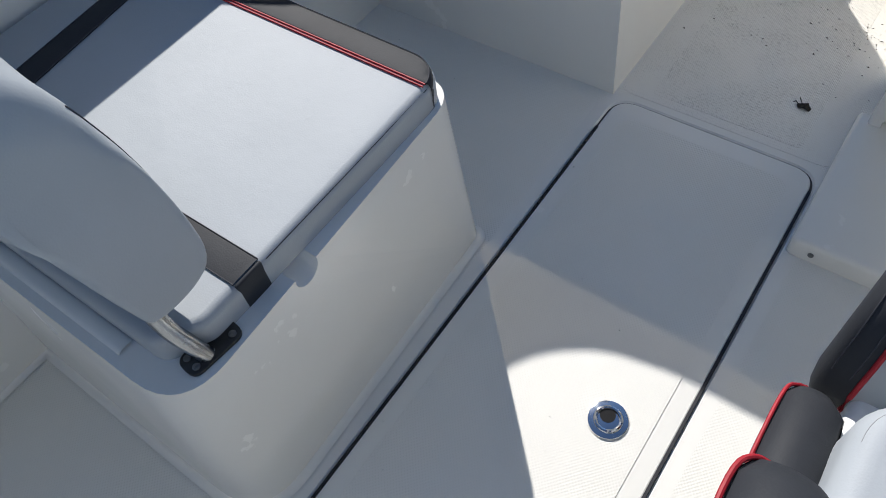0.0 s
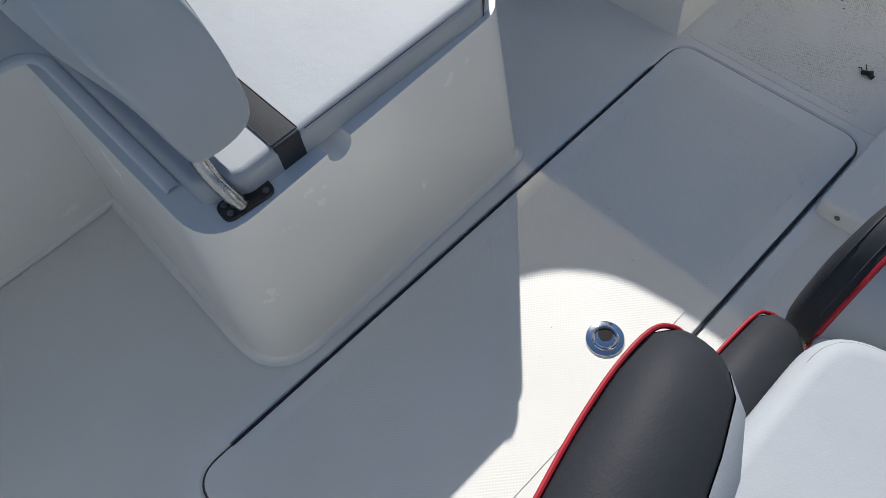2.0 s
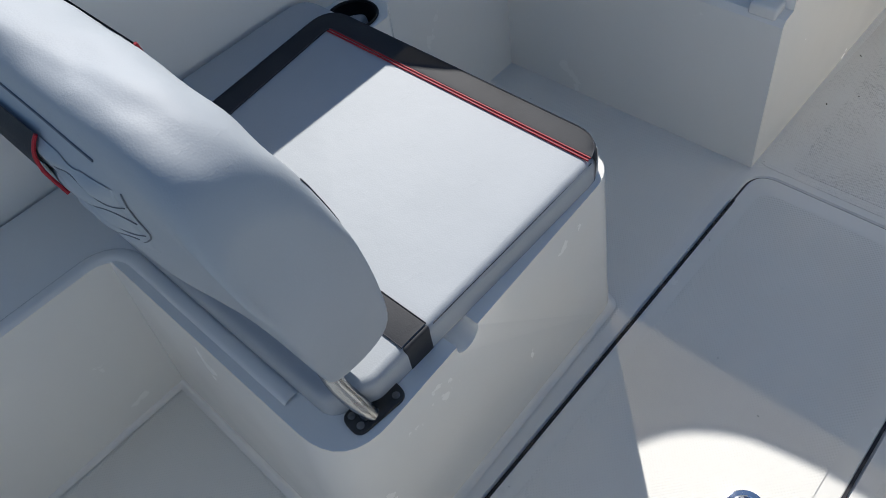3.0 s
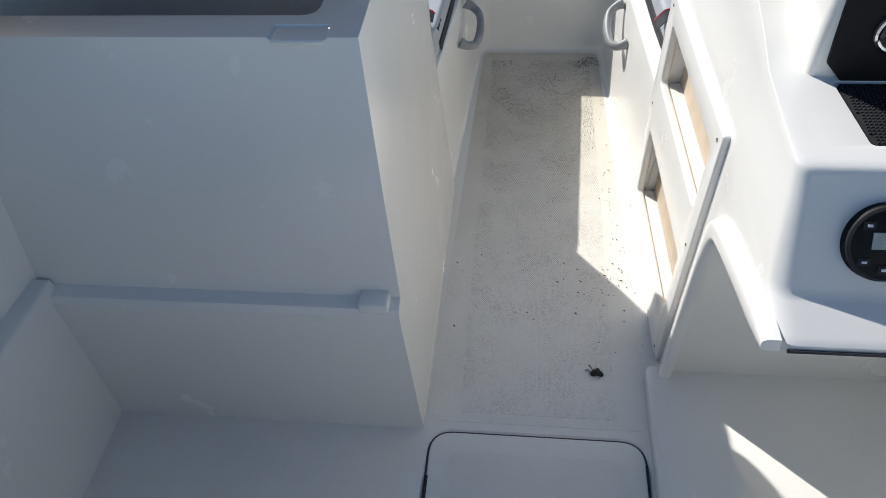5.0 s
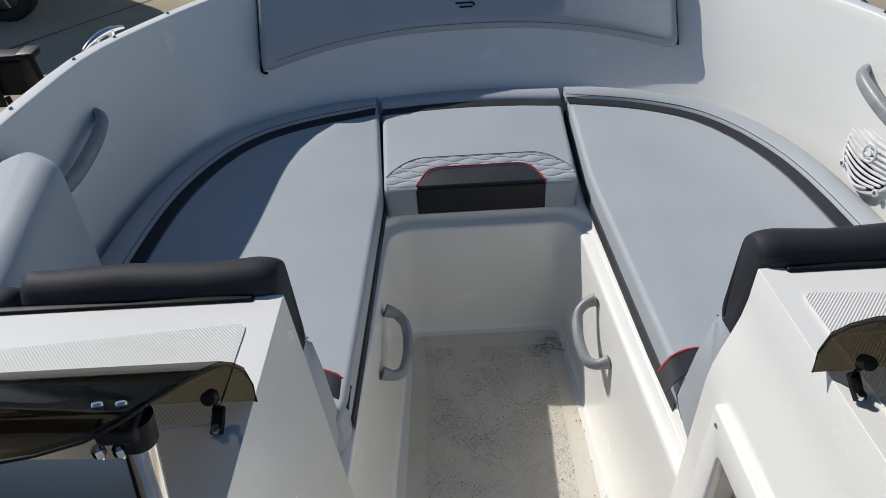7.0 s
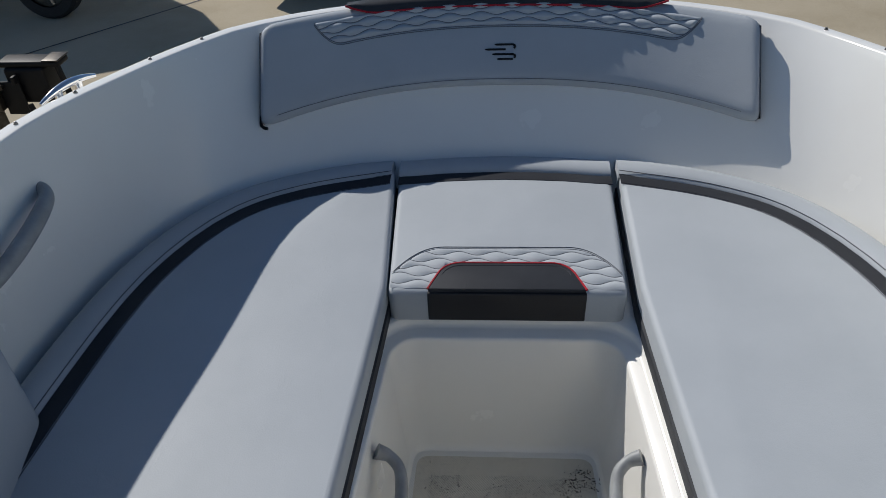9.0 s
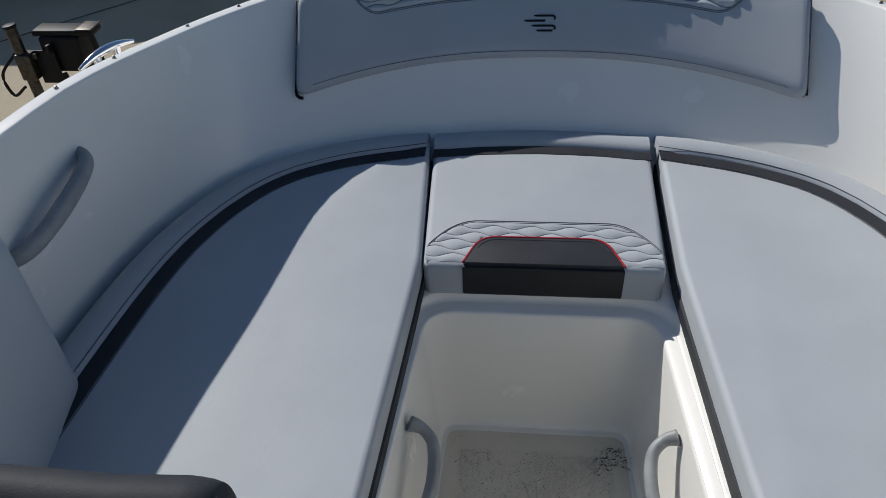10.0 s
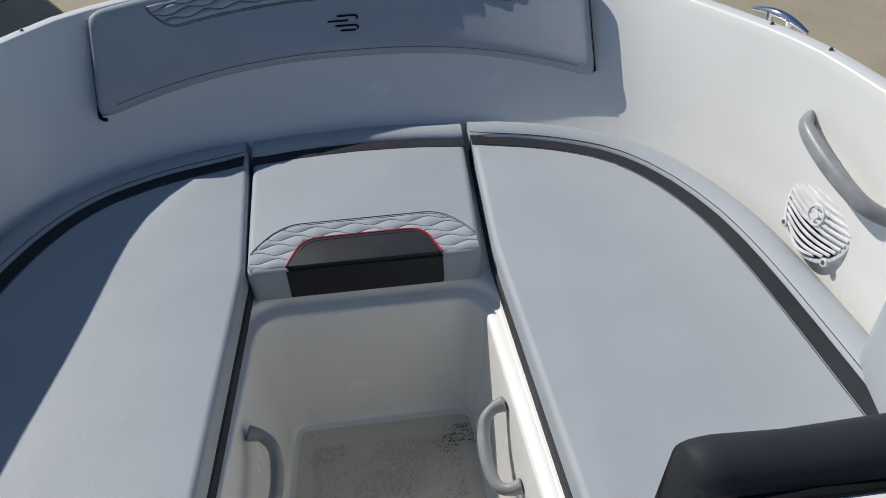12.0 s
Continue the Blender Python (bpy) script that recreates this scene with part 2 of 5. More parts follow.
def round_poly(pts, radii, seg=6):
    """A polygon of 2D points (counter-clockwise) with its corners rounded."""
    out = []
    k = len(pts)
    for i in range(k):
        p, a, b = Vector(pts[i][:2]), Vector(pts[i - 1][:2]), Vector(pts[(i + 1) % k][:2])
        r = radii[i] if isinstance(radii, (list, tuple)) else radii
        if r <= 0:
            out.append(p)
            continue
        da, db = (a - p).normalized(), (b - p).normalized()
        half = da.angle(db) / 2
        t = min(r / math.tan(half), (a - p).length * 0.49, (b - p).length * 0.49)
        s, e = p + da * t, p + db * t
        for j in range(seg + 1):
            f = j / seg
            out.append((1 - f) ** 2 * s + 2 * f * (1 - f) * p + f * f * e)
    return out


def inset(poly, d):
    """The closed counter-clockwise polygon moved inwards by d."""
    k = len(poly)
    out = []
    for i in range(k):
        a, p, b = poly[i - 1], poly[i], poly[(i + 1) % k]
        e1, e2 = (p - a).normalized(), (b - p).normalized()
        n1, n2 = Vector((-e1.y, e1.x)), Vector((-e2.y, e2.x))
        m = n1 + n2
        if m.length < 1e-6:
            m = n1
        m.normalize()
        out.append(p + m * d / max(0.45, m.dot(n1)))
    return out


def pad(poly, z0, z1, r, crown=0.0, seg=5, under=0.0, place=None):
    """An upholstered or moulded slab over a plan outline, its upper edge rounded by r."""
    rings = [(under, z0), (0.0, z0 + max(under, 0.001))]
    for i in range(seg + 1):
        a = math.pi / 2 * i / seg
        rings.append((r * (1 - math.cos(a)), z1 - r + r * math.sin(a)))
    rows = [[(q.x, q.y, z) for q in inset(poly, d)] for d, z in rings]
    bm = loft(rows, closed=True)
    bm.verts.ensure_lookup_table()
    k = len(poly)
    top = bm.faces.new([bm.verts[len(rows) * k - k + i] for i in range(k)])
    base = bm.faces.new([bm.verts[i] for i in range(k)][::-1])
    bmesh.ops.triangulate(bm, faces=[top, base], ngon_method="EAR_CLIP")
    if place is not None:
        bmesh.ops.transform(bm, matrix=place, verts=bm.verts)
    return bm


def slab(poly, z0, z1, r=0.0, seg=2):
    bm = bmesh.new()
    lo = [bm.verts.new((p[0], p[1], z0)) for p in poly]
    hi = [bm.verts.new((p[0], p[1], z1)) for p in poly]
    k = len(poly)
    bm.faces.new(lo[::-1])
    bm.faces.new(hi)
    for i in range(k):
        j = (i + 1) % k
        bm.faces.new((lo[i], lo[j], hi[j], hi[i]))
    bmesh.ops.recalc_face_normals(bm, faces=bm.faces)
    if r:
        bmesh.ops.bevel(bm, geom=bm.edges[:], offset=r, segments=seg, affect="EDGES", profile=0.5)
    return bm


def solid(bm, cuts=(), bevel=0.0, seg=3, angle=30):
    """The bmesh with other closed meshes cut out of it and its sharp edges rounded."""
    bmesh.ops.recalc_face_normals(bm, faces=bm.faces)
    made = []
    for b in (bm, *cuts):
        bmesh.ops.recalc_face_normals(b, faces=b.faces)
        me = bpy.data.meshes.new("t")
        b.to_mesh(me)
        b.free()
        made.append(new("t", me))
    for c in made[1:]:
        k = made[0].modifiers.new("cut", "BOOLEAN")
        k.operation, k.solver, k.object = "DIFFERENCE", "EXACT", c
    if bevel:
        k = made[0].modifiers.new("round", "BEVEL")
        k.width, k.segments, k.limit_method, k.angle_limit = bevel, seg, "ANGLE", radians(angle)
    bpy.context.view_layer.update()
    me = bpy.data.meshes.new_from_object(made[0].evaluated_get(bpy.context.evaluated_depsgraph_get()))
    out = bmesh.new()
    out.from_mesh(me)
    bpy.data.meshes.remove(me)
    for o in made:
        d = o.data
        bpy.data.objects.remove(o)
        bpy.data.meshes.remove(d)
    return out


def strip(a, b, lift=0.0, thick=0.0015):
    """A thin raised band between two lines of points."""
    up = Vector((0, 0, 1))
    rows = []
    k = len(a)
    for i in range(k):
        p, q = Vector(a[i]), Vector(b[i])
        rows.append([p + up * (lift - 0.002), p + up * (lift + thick * 0.6), p.lerp(q, 0.12) + up * (lift + thick), p.lerp(q, 0.88) + up * (lift + thick), q + up * (lift + thick * 0.6), q + up * (lift - 0.002)])
    return loft(rows)


# ---- the hull liner: outline curves of the starboard half, from the bow aft ----
LOW = [(0, 2.95), (0.14, 2.943), (0.27, 2.922), (0.39, 2.898), (0.52, 2.855), (0.648, 2.782), (0.726, 2.695), (0.777, 2.607), (0.812, 2.52), (0.838, 2.43), (0.858, 2.305), (0.872, 2.15), (0.885, 1.95), (0.905, 1.6), (0.97, 0.9), (0.993, 0.3), (0.998, -1.6)]
RIM = [(0, 3.20), (0.25, 3.178), (0.45, 3.118), (0.60, 3.040), (0.667, 2.982), (0.728, 2.888), (0.770, 2.78), (0.812, 2.60), (0.850, 2.43), (0.867, 2.33), (0.888, 2.16), (0.925, 1.8), (0.965, 1.3), (0.985, 0.8), (0.98, 0.2), (0.98, -1.6)]
Z_LOW = 0.445


def rim_z(i):
    """Gunwale height along the rim: it dips towards the bow."""
    y = rim_c[i].y
    f = min(1.0, max(0.0, (y - 2.38) / 0.60))
    return 0.797 - 0.052 * f * f * (3 - 2 * f)


low_c = resample([(x, y, 0) for x, y in [(p.x, p.y) for p in spline([(x, y, 0) for x, y in LOW], 8)]], 70)
rim_c = resample([(x, y, 0) for x, y in [(p.x, p.y) for p in spline([(x, y, 0) for x, y in RIM], 8)]], 70)


def liner_at(i, z):
    f = (z - Z_LOW) / (rim_z(i) - Z_LOW)
    bulge = -0.004 * math.sin(math.pi * min(1, max(0, f)))
    p = low_c[i].lerp(rim_c[i], f)
    return Vector((p.x + bulge, p.y + bulge * (1 - i / 69), z))


def liner():
    rows = []
    order = [(1, i) for i in range(69, 0, -1)] + [(-1, i) for i in range(0, 70)]
    for s, i in order:
        row = []
        top = rim_z(i)
        for z in (-0.02, 0.12, 0.3, 0.42, 0.54, 0.64, top - 0.02):
            p = liner_at(i, z)
            row.append((p.x * s, p.y, z))
        r = rim_c[i]
        q = rim_c[max(0, i - 1)] - rim_c[min(69, i + 1)]
        out = Vector((0, 1, 0)) if i == 0 else Vector((q.y, -q.x, 0)).normalized()
        if out.x < 0:
            out = -out
        for d, z in ((0.0005, top - 0.004), (0.002, top - 0.001), (0.006, top), (0.030, top), (0.034, top - 0.001), (0.037, top - 0.006), (0.040, top - 0.035), (0.10, top - 0.040), (0.115, top - 0.055), (0.12, 0.58), (0.06, 0.2), (-0.15, -0.55)):
            row.append(((r.x + out.x * d) * s, r.y + out.y * d, z))
        rows.append(row)
    ob = obj("hull_liner", loft(rows), GEL, 50)
    tagged(ob, "white gelcoat boat hull side and gunwale", "boat hull", kind="structure")
    # small snap studs along the gunwale
    for s in (-1, 1):
        for y in (2.915, 2.78, 2.60, 2.40, 2.20):
            k = min(range(1, 69), key=lambda i: abs(rim_c[i].y - y))
            p = rim_c[k]
            q = (rim_c[k - 1] - rim_c[k + 1]).normalized()
            o = Vector((q.y, -q.x, 0))
            o = -o if o.x < 0 else o
            c = Vector((p.x + o.x * 0.020, p.y + o.y * 0.020, rim_z(k)))
            c.x *= s
            bm = join_bm(cyl(c, c + Vector((0, 0, 0.003)), 0.0042, 14, 0.0036), cyl(c + Vector((0, 0, 0.003)), c + Vector((0, 0, 0.005)), 0.0027, 12, None, 0.001))
            tagged(obj("snap_stud", bm, STEEL), "small steel cover snap stud on the gunwale", "snap stud", "gunwale studs")
    return ob


liner()

# ---- cockpit sole with a hatch opening ----
HX0, HX1, HY0, HY1 = -0.22, 0.215, -0.50, 0.835
hatch_line = round_poly([(HX0, HY0), (HX1, HY0), (HX1, HY1), (HX0, HY1)], 0.05, 8)


def sole():
    gap = inset(hatch_line, -0.0048)
    c = Vector((0, 0.15))
    outer = []
    for p in gap:
        d = p - c
        k = min((0.99 / abs(d.x)) if abs(d.x) > 1e-6 else 9e9, ((2.36 - c.y) if d.y > 0 else 1.7) / max(abs(d.y), 1e-6))
        outer.append(c + d * k)
    for q in ((0.99, 2.36), (-0.99, 2.36), (0.99, -1.55), (-0.99, -1.55)):
        k = min(range(len(outer)), key=lambda i: (outer[i] - Vector(q)).length)
        outer[k] = Vector(q)
    rows = [[(p.x, p.y, -0.03) for p in gap], [(p.x, p.y, -0.003) for p in gap], [(p.x, p.y, 0.0) for p in inset(gap, -0.004)], [(p.x, p.y, 0) for p in inset(gap, -0.03)], [(p.x, p.y, 0) for p in outer]]
    bm = loft(rows, closed=True)
    k = len(gap)
    bm.faces.ensure_lookup_table()
    for i, f in enumerate(bm.faces):
        f.material_index = 1 if i < 3 * k else 0
    ob = obj("floor", bm, [SKID, GEL], 0)
    tagged(ob, "pale moulded anti-slip cockpit floor", "floor", kind="structure")
    under = obj("floor_bed", box(-1.05, 1.05, -1.7, 2.45, -0.08, -0.03), GEL, 0)
    tagged(under, "floor bed under the hatch gap", "floor", kind="structure")
    # worn, dirty grip field of the bow walkway
    f = round_poly([(-0.165, 0.885), (0.165, 0.885), (0.165, 2.285), (-0.165, 2.285)], 0.012, 3)
    ob = obj("bow_grip_field", slab(f, -0.004, 0.0016), SKID_DIRTY, 0)
    tagged(ob, "dirty moulded anti-slip field of the bow walkway", "floor", kind="structure")
    bd = round_poly([(-0.235, 0.862), (0.235, 0.862), (0.195, 2.335), (-0.195, 2.335)], 0.03, 5)
    ob = obj("bow_floor_border", slab(bd, -0.004, 0.0008), GEL_DIRTY, 0)
    tagged(ob, "stained smooth border of the bow walkway floor", "floor", kind="structure")


sole()


def hatch():
    h = holder("floor_hatch", (0, 0, 0))
    tagged(h, "white floor locker hatch with dimpled anti-slip panel", "hatch")
    part("lid", pad(hatch_line, -0.028, 0.003, 0.004), GEL, h)
    field = round_poly([(HX0 + 0.035, HY0 + 0.05), (HX1 - 0.035, HY0 + 0.05), (HX1 - 0.035, HY1 - 0.045), (HX0 + 0.035, HY1 - 0.045)], 0.04)
    part("grip_panel", slab(field, 0.0, 0.0045), SKID, h, "", 0)
    part("gap_seal", box(HX1 - 0.001, HX1 + 0.004, HY0 + 0.05, HY1 - 0.05, -0.02, 0.0035), GASKET, h, "black seal along the edge")
    ring = loft([[(p.x, p.y, -0.004) for p in hatch_line], [(p.x, p.y, -0.0035) for p in inset(hatch_line, -0.0055)]], True)
    part("groove_seal", ring, GROOVE, h, "dark brown groove round the lid")
    hg = part("hinge", box(HX0 - 0.0034, HX0 + 0.0034, -0.42, 0.735, -0.01, 0.004, 0.001), GASKET, h, "long dark piano hinge")
    one = None
    for i in range(60):
        y = -0.42 + 1.155 * (i + 0.5) / 60
        if one is None:
            kn = part("knuckle", cyl((0, -0.0075, 0), (0, 0.0075, 0), 0.0031, 8), RUBBER, hg)
            one = kn.data
        else:
            kn = new("knuckle", one)
            kn.parent = hg
        kn.location = (HX0, y, 0.0035)
    la = part("pull_latch", cyl((0.112, 0.159, 0.004), (0.112, 0.159, 0.0085), 0.034, 40, None, 0.002), CHROME, h, "round chrome flush pull latch")
    part("finger_hole", cyl((0.108, 0.165, 0.0086), (0.108, 0.165, 0.0096), 0.013, 24), BLACK, la)
    part("pull_ring", tube([(0.112 + 0.021 * math.cos(a), 0.159 + 0.021 * math.sin(a), 0.0095) for a in [i * math.pi / 16 for i in range(32)]], 0.0035, 8, True), CHROME, la)
    return h


hatch()


# Out-of-view wall added aft; its pale face bounces light into the cockpit.
tagged(obj("aft_bounce_wall", box(-1.02, 1.02, -1.25, -1.0, -0.06, 0.80, 0.03), VIN), "unseen pale vinyl wall added aft to bounce light", "bulkhead", kind="structure")


# ---- bow: walkway walls, seat base, cushions ----
def u_path(n=60):
    line = [(-0.2535, 1.622), (-0.212, 2.36), (0.212, 2.36), (0.2440, 1.622)]
    a, b, c, d = [Vector(p) for p in line]
    r = 0.045
    pts = [Vector((-0.266, 1.50)), a]
    for p, q, s in ((a, b, c), (b, c, d)):
        u, v = (p - q).normalized(), (s - q).normalized()
        for j in range(9):
            f = j / 8
            pts.append((1 - f) ** 2 * (q + u * r) + 2 * f * (1 - f) * q + f * f * (q + v * r))
    pts += [d, Vector((0.266, 1.50))]
    return pts


def offset_open(pts, d):
    out = []
    k = len(pts)
    for i, p in enumerate(pts):
        e1 = (p - pts[i - 1]).normalized() if i else (pts[1] - p).normalized()
        e2 = (pts[i + 1] - p).normalized() if i < k - 1 else e1
        n1, n2 = Vector((-e1.y, e1.x)), Vector((-e2.y, e2.x))
        m = (n1 + n2).normalized()
        out.append(p + m * d / max(0.5, m.dot(n1)))
    return out


def bow_base():
    core = u_path()
    prof = [(-0.008, 0.0), (-0.003, 0.004), (0.0, 0.02), (0.008, 0.12), (0.016, 0.24), (0.0215, 0.317), (0.0225, 0.3225), (0.0265, 0.3265), (0.048, 0.3285), (0.053, 0.331), (0.056, 0.339), (0.058, 0.348), (0.062, 0.352), (0.09, 0.353)]
    rows = [[(p.x, p.y, z + 0.030 * min(1.0, max(0.0, (2.2 - p.y) / 0.55)) * min(1.0, z / 0.33)) for p in offset_open(core, d - 0.002)] for d, z in prof]
    ob = obj("bow_walkway_wall", loft(rows), GEL, 50)
    tagged(ob, "white moulded bow walkway walls with stepped rim", "wall", kind="structure")
    inner = offset_open(core, 0.086)
    outer = [Vector((p.x, p.y)) for p in low_c if p.y > 1.45]
    outer = [Vector((-p.x, p.y)) for p in outer[::-1]] + outer[1:]
    outer = [Vector(p[:2]) for p in resample([(p.x, p.y, 0) for p in outer], len(inner))]
    ob = obj("bow_seat_deck", loft([[(p.x, p.y, 0.352) for p in inner], [(p.x * 1.01, p.y + 0.01, 0.352) for p in outer]]), GEL, 0)
    tagged(ob, "white deck under the bow cushions", "deck", kind="structure")


bow_base()
CUSH_Z0, CUSH_Z1 = 0.356, 0.438


def bow_edge(n=40):
    """Outer edge of the starboard bow cushion, from aft to its forward tip."""
    pts = [p for p in low_c if 1.72 < p.y and p.x > 0.27]
    pts = [Vector((p.x - 0.013, p.y - 0.011)) for p in pts[::-1]]
    pts = [Vector((0.858, 1.675))] + pts
    return [Vector(p[:2]) for p in resample([(p.x, p.y, 0) for p in pts], n)]


def bow_cushion(side):
    name = "bow_side_cushion"
    h = holder(name, (0, 0, CUSH_Z0))
    tagged(h, "pale grey vinyl bow seat cushion with charcoal stripe", "cushion", "bow cushions")
    outer = bow_edge()
    inner = [Vector((0.277, 2.898)), Vector((0.270, 2.86)), Vector((0.241, 2.42)), Vector((0.246, 2.30)), Vector((0.273, 1.74)), Vector((0.282, 1.70)), Vector((0.31, 1.675))]
    if side > 0:
        inner = [Vector((p.x + 0.009 + 0.014 * min(1.0, max(0.0, (2.88 - p.y) / 0.45)), p.y)) for p in inner]
    poly = outer + inner
    if side < 0:
        poly = [Vector((-p.x, p.y)) for p in poly][::-1]
    keep(part("pad", pad(poly, CUSH_Z0, CUSH_Z1, 0.013), VIN, None), h)
    s = side

    def along(d, z, lo=0, hi=40):
        k = inset(outer + inner, d)[lo:hi - 2]
        q = k[-1] + (k[-1] - k[-3]).normalized() * 0.2
        f = (k[-1].x - 0.276) / max(1e-6, k[-1].x - q.x)
        k = k + [k[-1].lerp(q, min(1.0, f))]
        return [Vector((p.x * s, p.y, z)) for p in k]
    a, b = along(0.078, CUSH_Z1 + 0.0003), along(0.113, CUSH_Z1 + 0.0003)
    keep(part("stripe", strip(a, b), VIN_DARK, None, "charcoal vinyl stripe"), h)
    keep(part("seam", tube(along(0.075, CUSH_Z1 + 0.0005), 0.0009, 5), THREAD, None), h)
    keep(part("seam", tube(along(0.116, CUSH_Z1 + 0.0005), 0.0009, 5), THREAD, None), h)
    # rounded roll between stripe and hull
    sec = [(0.078, -0.003), (0.075, 0.005), (0.064, 0.013), (0.042, 0.018), (0.021, 0.013), (0.006, 0.0), (-0.003, -0.02), (-0.003, -0.06)]
    roll = [along(d, CUSH_Z1 + z) for d, z in sec]
    for q in roll:
        q.append(q[-1] + Vector((-0.003 * s, -0.001, 0)))
        for k, dz in ((-1, 0.030), (-2, 0.006)):
            q[k].z = max(CUSH_Z0, q[k].z - dz)
    keep(part("edge_roll", loft(roll), VIN, None, "rounded outer roll", 60), h)
    keep(part("seam", tube(along(0.071, CUSH_Z1 + 0.0088), 0.0009, 5), THREAD, None), h)
    # charcoal gusset along the inner side
    pts = [Vector((p.x * s, p.y)) for p in inner[1:5]]
    rows = [[(p.x - 0.004 * s, p.y, z) for p in pts] for z in (CUSH_Z0 - 0.002, CUSH_Z0 + 0.026, CUSH_Z0 + 0.031)]
    rows = [rows[0], rows[1], [(p[0] + 0.006 * s, p[1], p[2]) for p in rows[2]]]
    keep(part("gusset", loft(rows), VIN_DARK, None, "charcoal side gusset"), h)
    # charcoal foot end with red piping
    band = [[((0.270 + 0.095 * t) * s, 1.780 + 0.034 * math.sin(t * 2.0) + dy, CUSH_Z1 + 0.003 - 0.09 * max(0, 0.2 - t)) for t in [i / 8 for i in range(9)]] for dy in (-0.05, 0.0)]
    keep(part("end_patch", strip(band[0], band[1]), VIN_DARK, None), h)
    keep(part("piping", tube(band[1], 0.003, 6), RED, None, "red piping"), h)
    return h


bow_cushion(1)
bow_cushion(-1)


def quilt_patch(place, x0, x1, n_rows, step, amp, wave, puff, nx, clip):
    """A padded quilt: seams wave against each other so that rows of long eyes stand up between them.
    place(x, v, lift) gives the world point, clip(x, v) holds v inside the border."""
    ny = n_rows * 6
    bm = bmesh.new()
    grid, flat = {}, {}
    for i in range(nx + 1):
        x = x0 + (x1 - x0) * i / nx
        for j in range(ny + 1):
            r = j // 6
            f = (j % 6) / 6
            lo = r * step + amp * math.sin(2 * math.pi * x / wave + math.pi * (r % 2))
            hi = (r + 1) * step + amp * math.sin(2 * math.pi * x / wave + math.pi * ((r + 1) % 2))
            v = lo + (hi - lo) * f
            w = clip(x, v)
            near = min(abs(w - clip(x, -1.0)), abs(clip(x, 1.0) - w))
            lift = puff * math.sin(math.pi * f) ** 0.7 * (hi - lo) / (step + 2 * amp) * min(1.0, near / 0.006)
            flat[i, j] = w - v
            grid[i, j] = bm.verts.new(place(x, w, lift))
    for i in range(nx):
        for j in range(ny):
            k = [(i, j), (i + 1, j), (i + 1, j + 1), (i, j + 1)]
            if not (all(flat[q] > 0 for q in k) or all(flat[q] < 0 for q in k)):
                bm.faces.new([grid[q] for q in k])
    bmesh.ops.delete(bm, geom=[v for v in bm.verts if not v.link_faces], context="VERTS")
    return bm


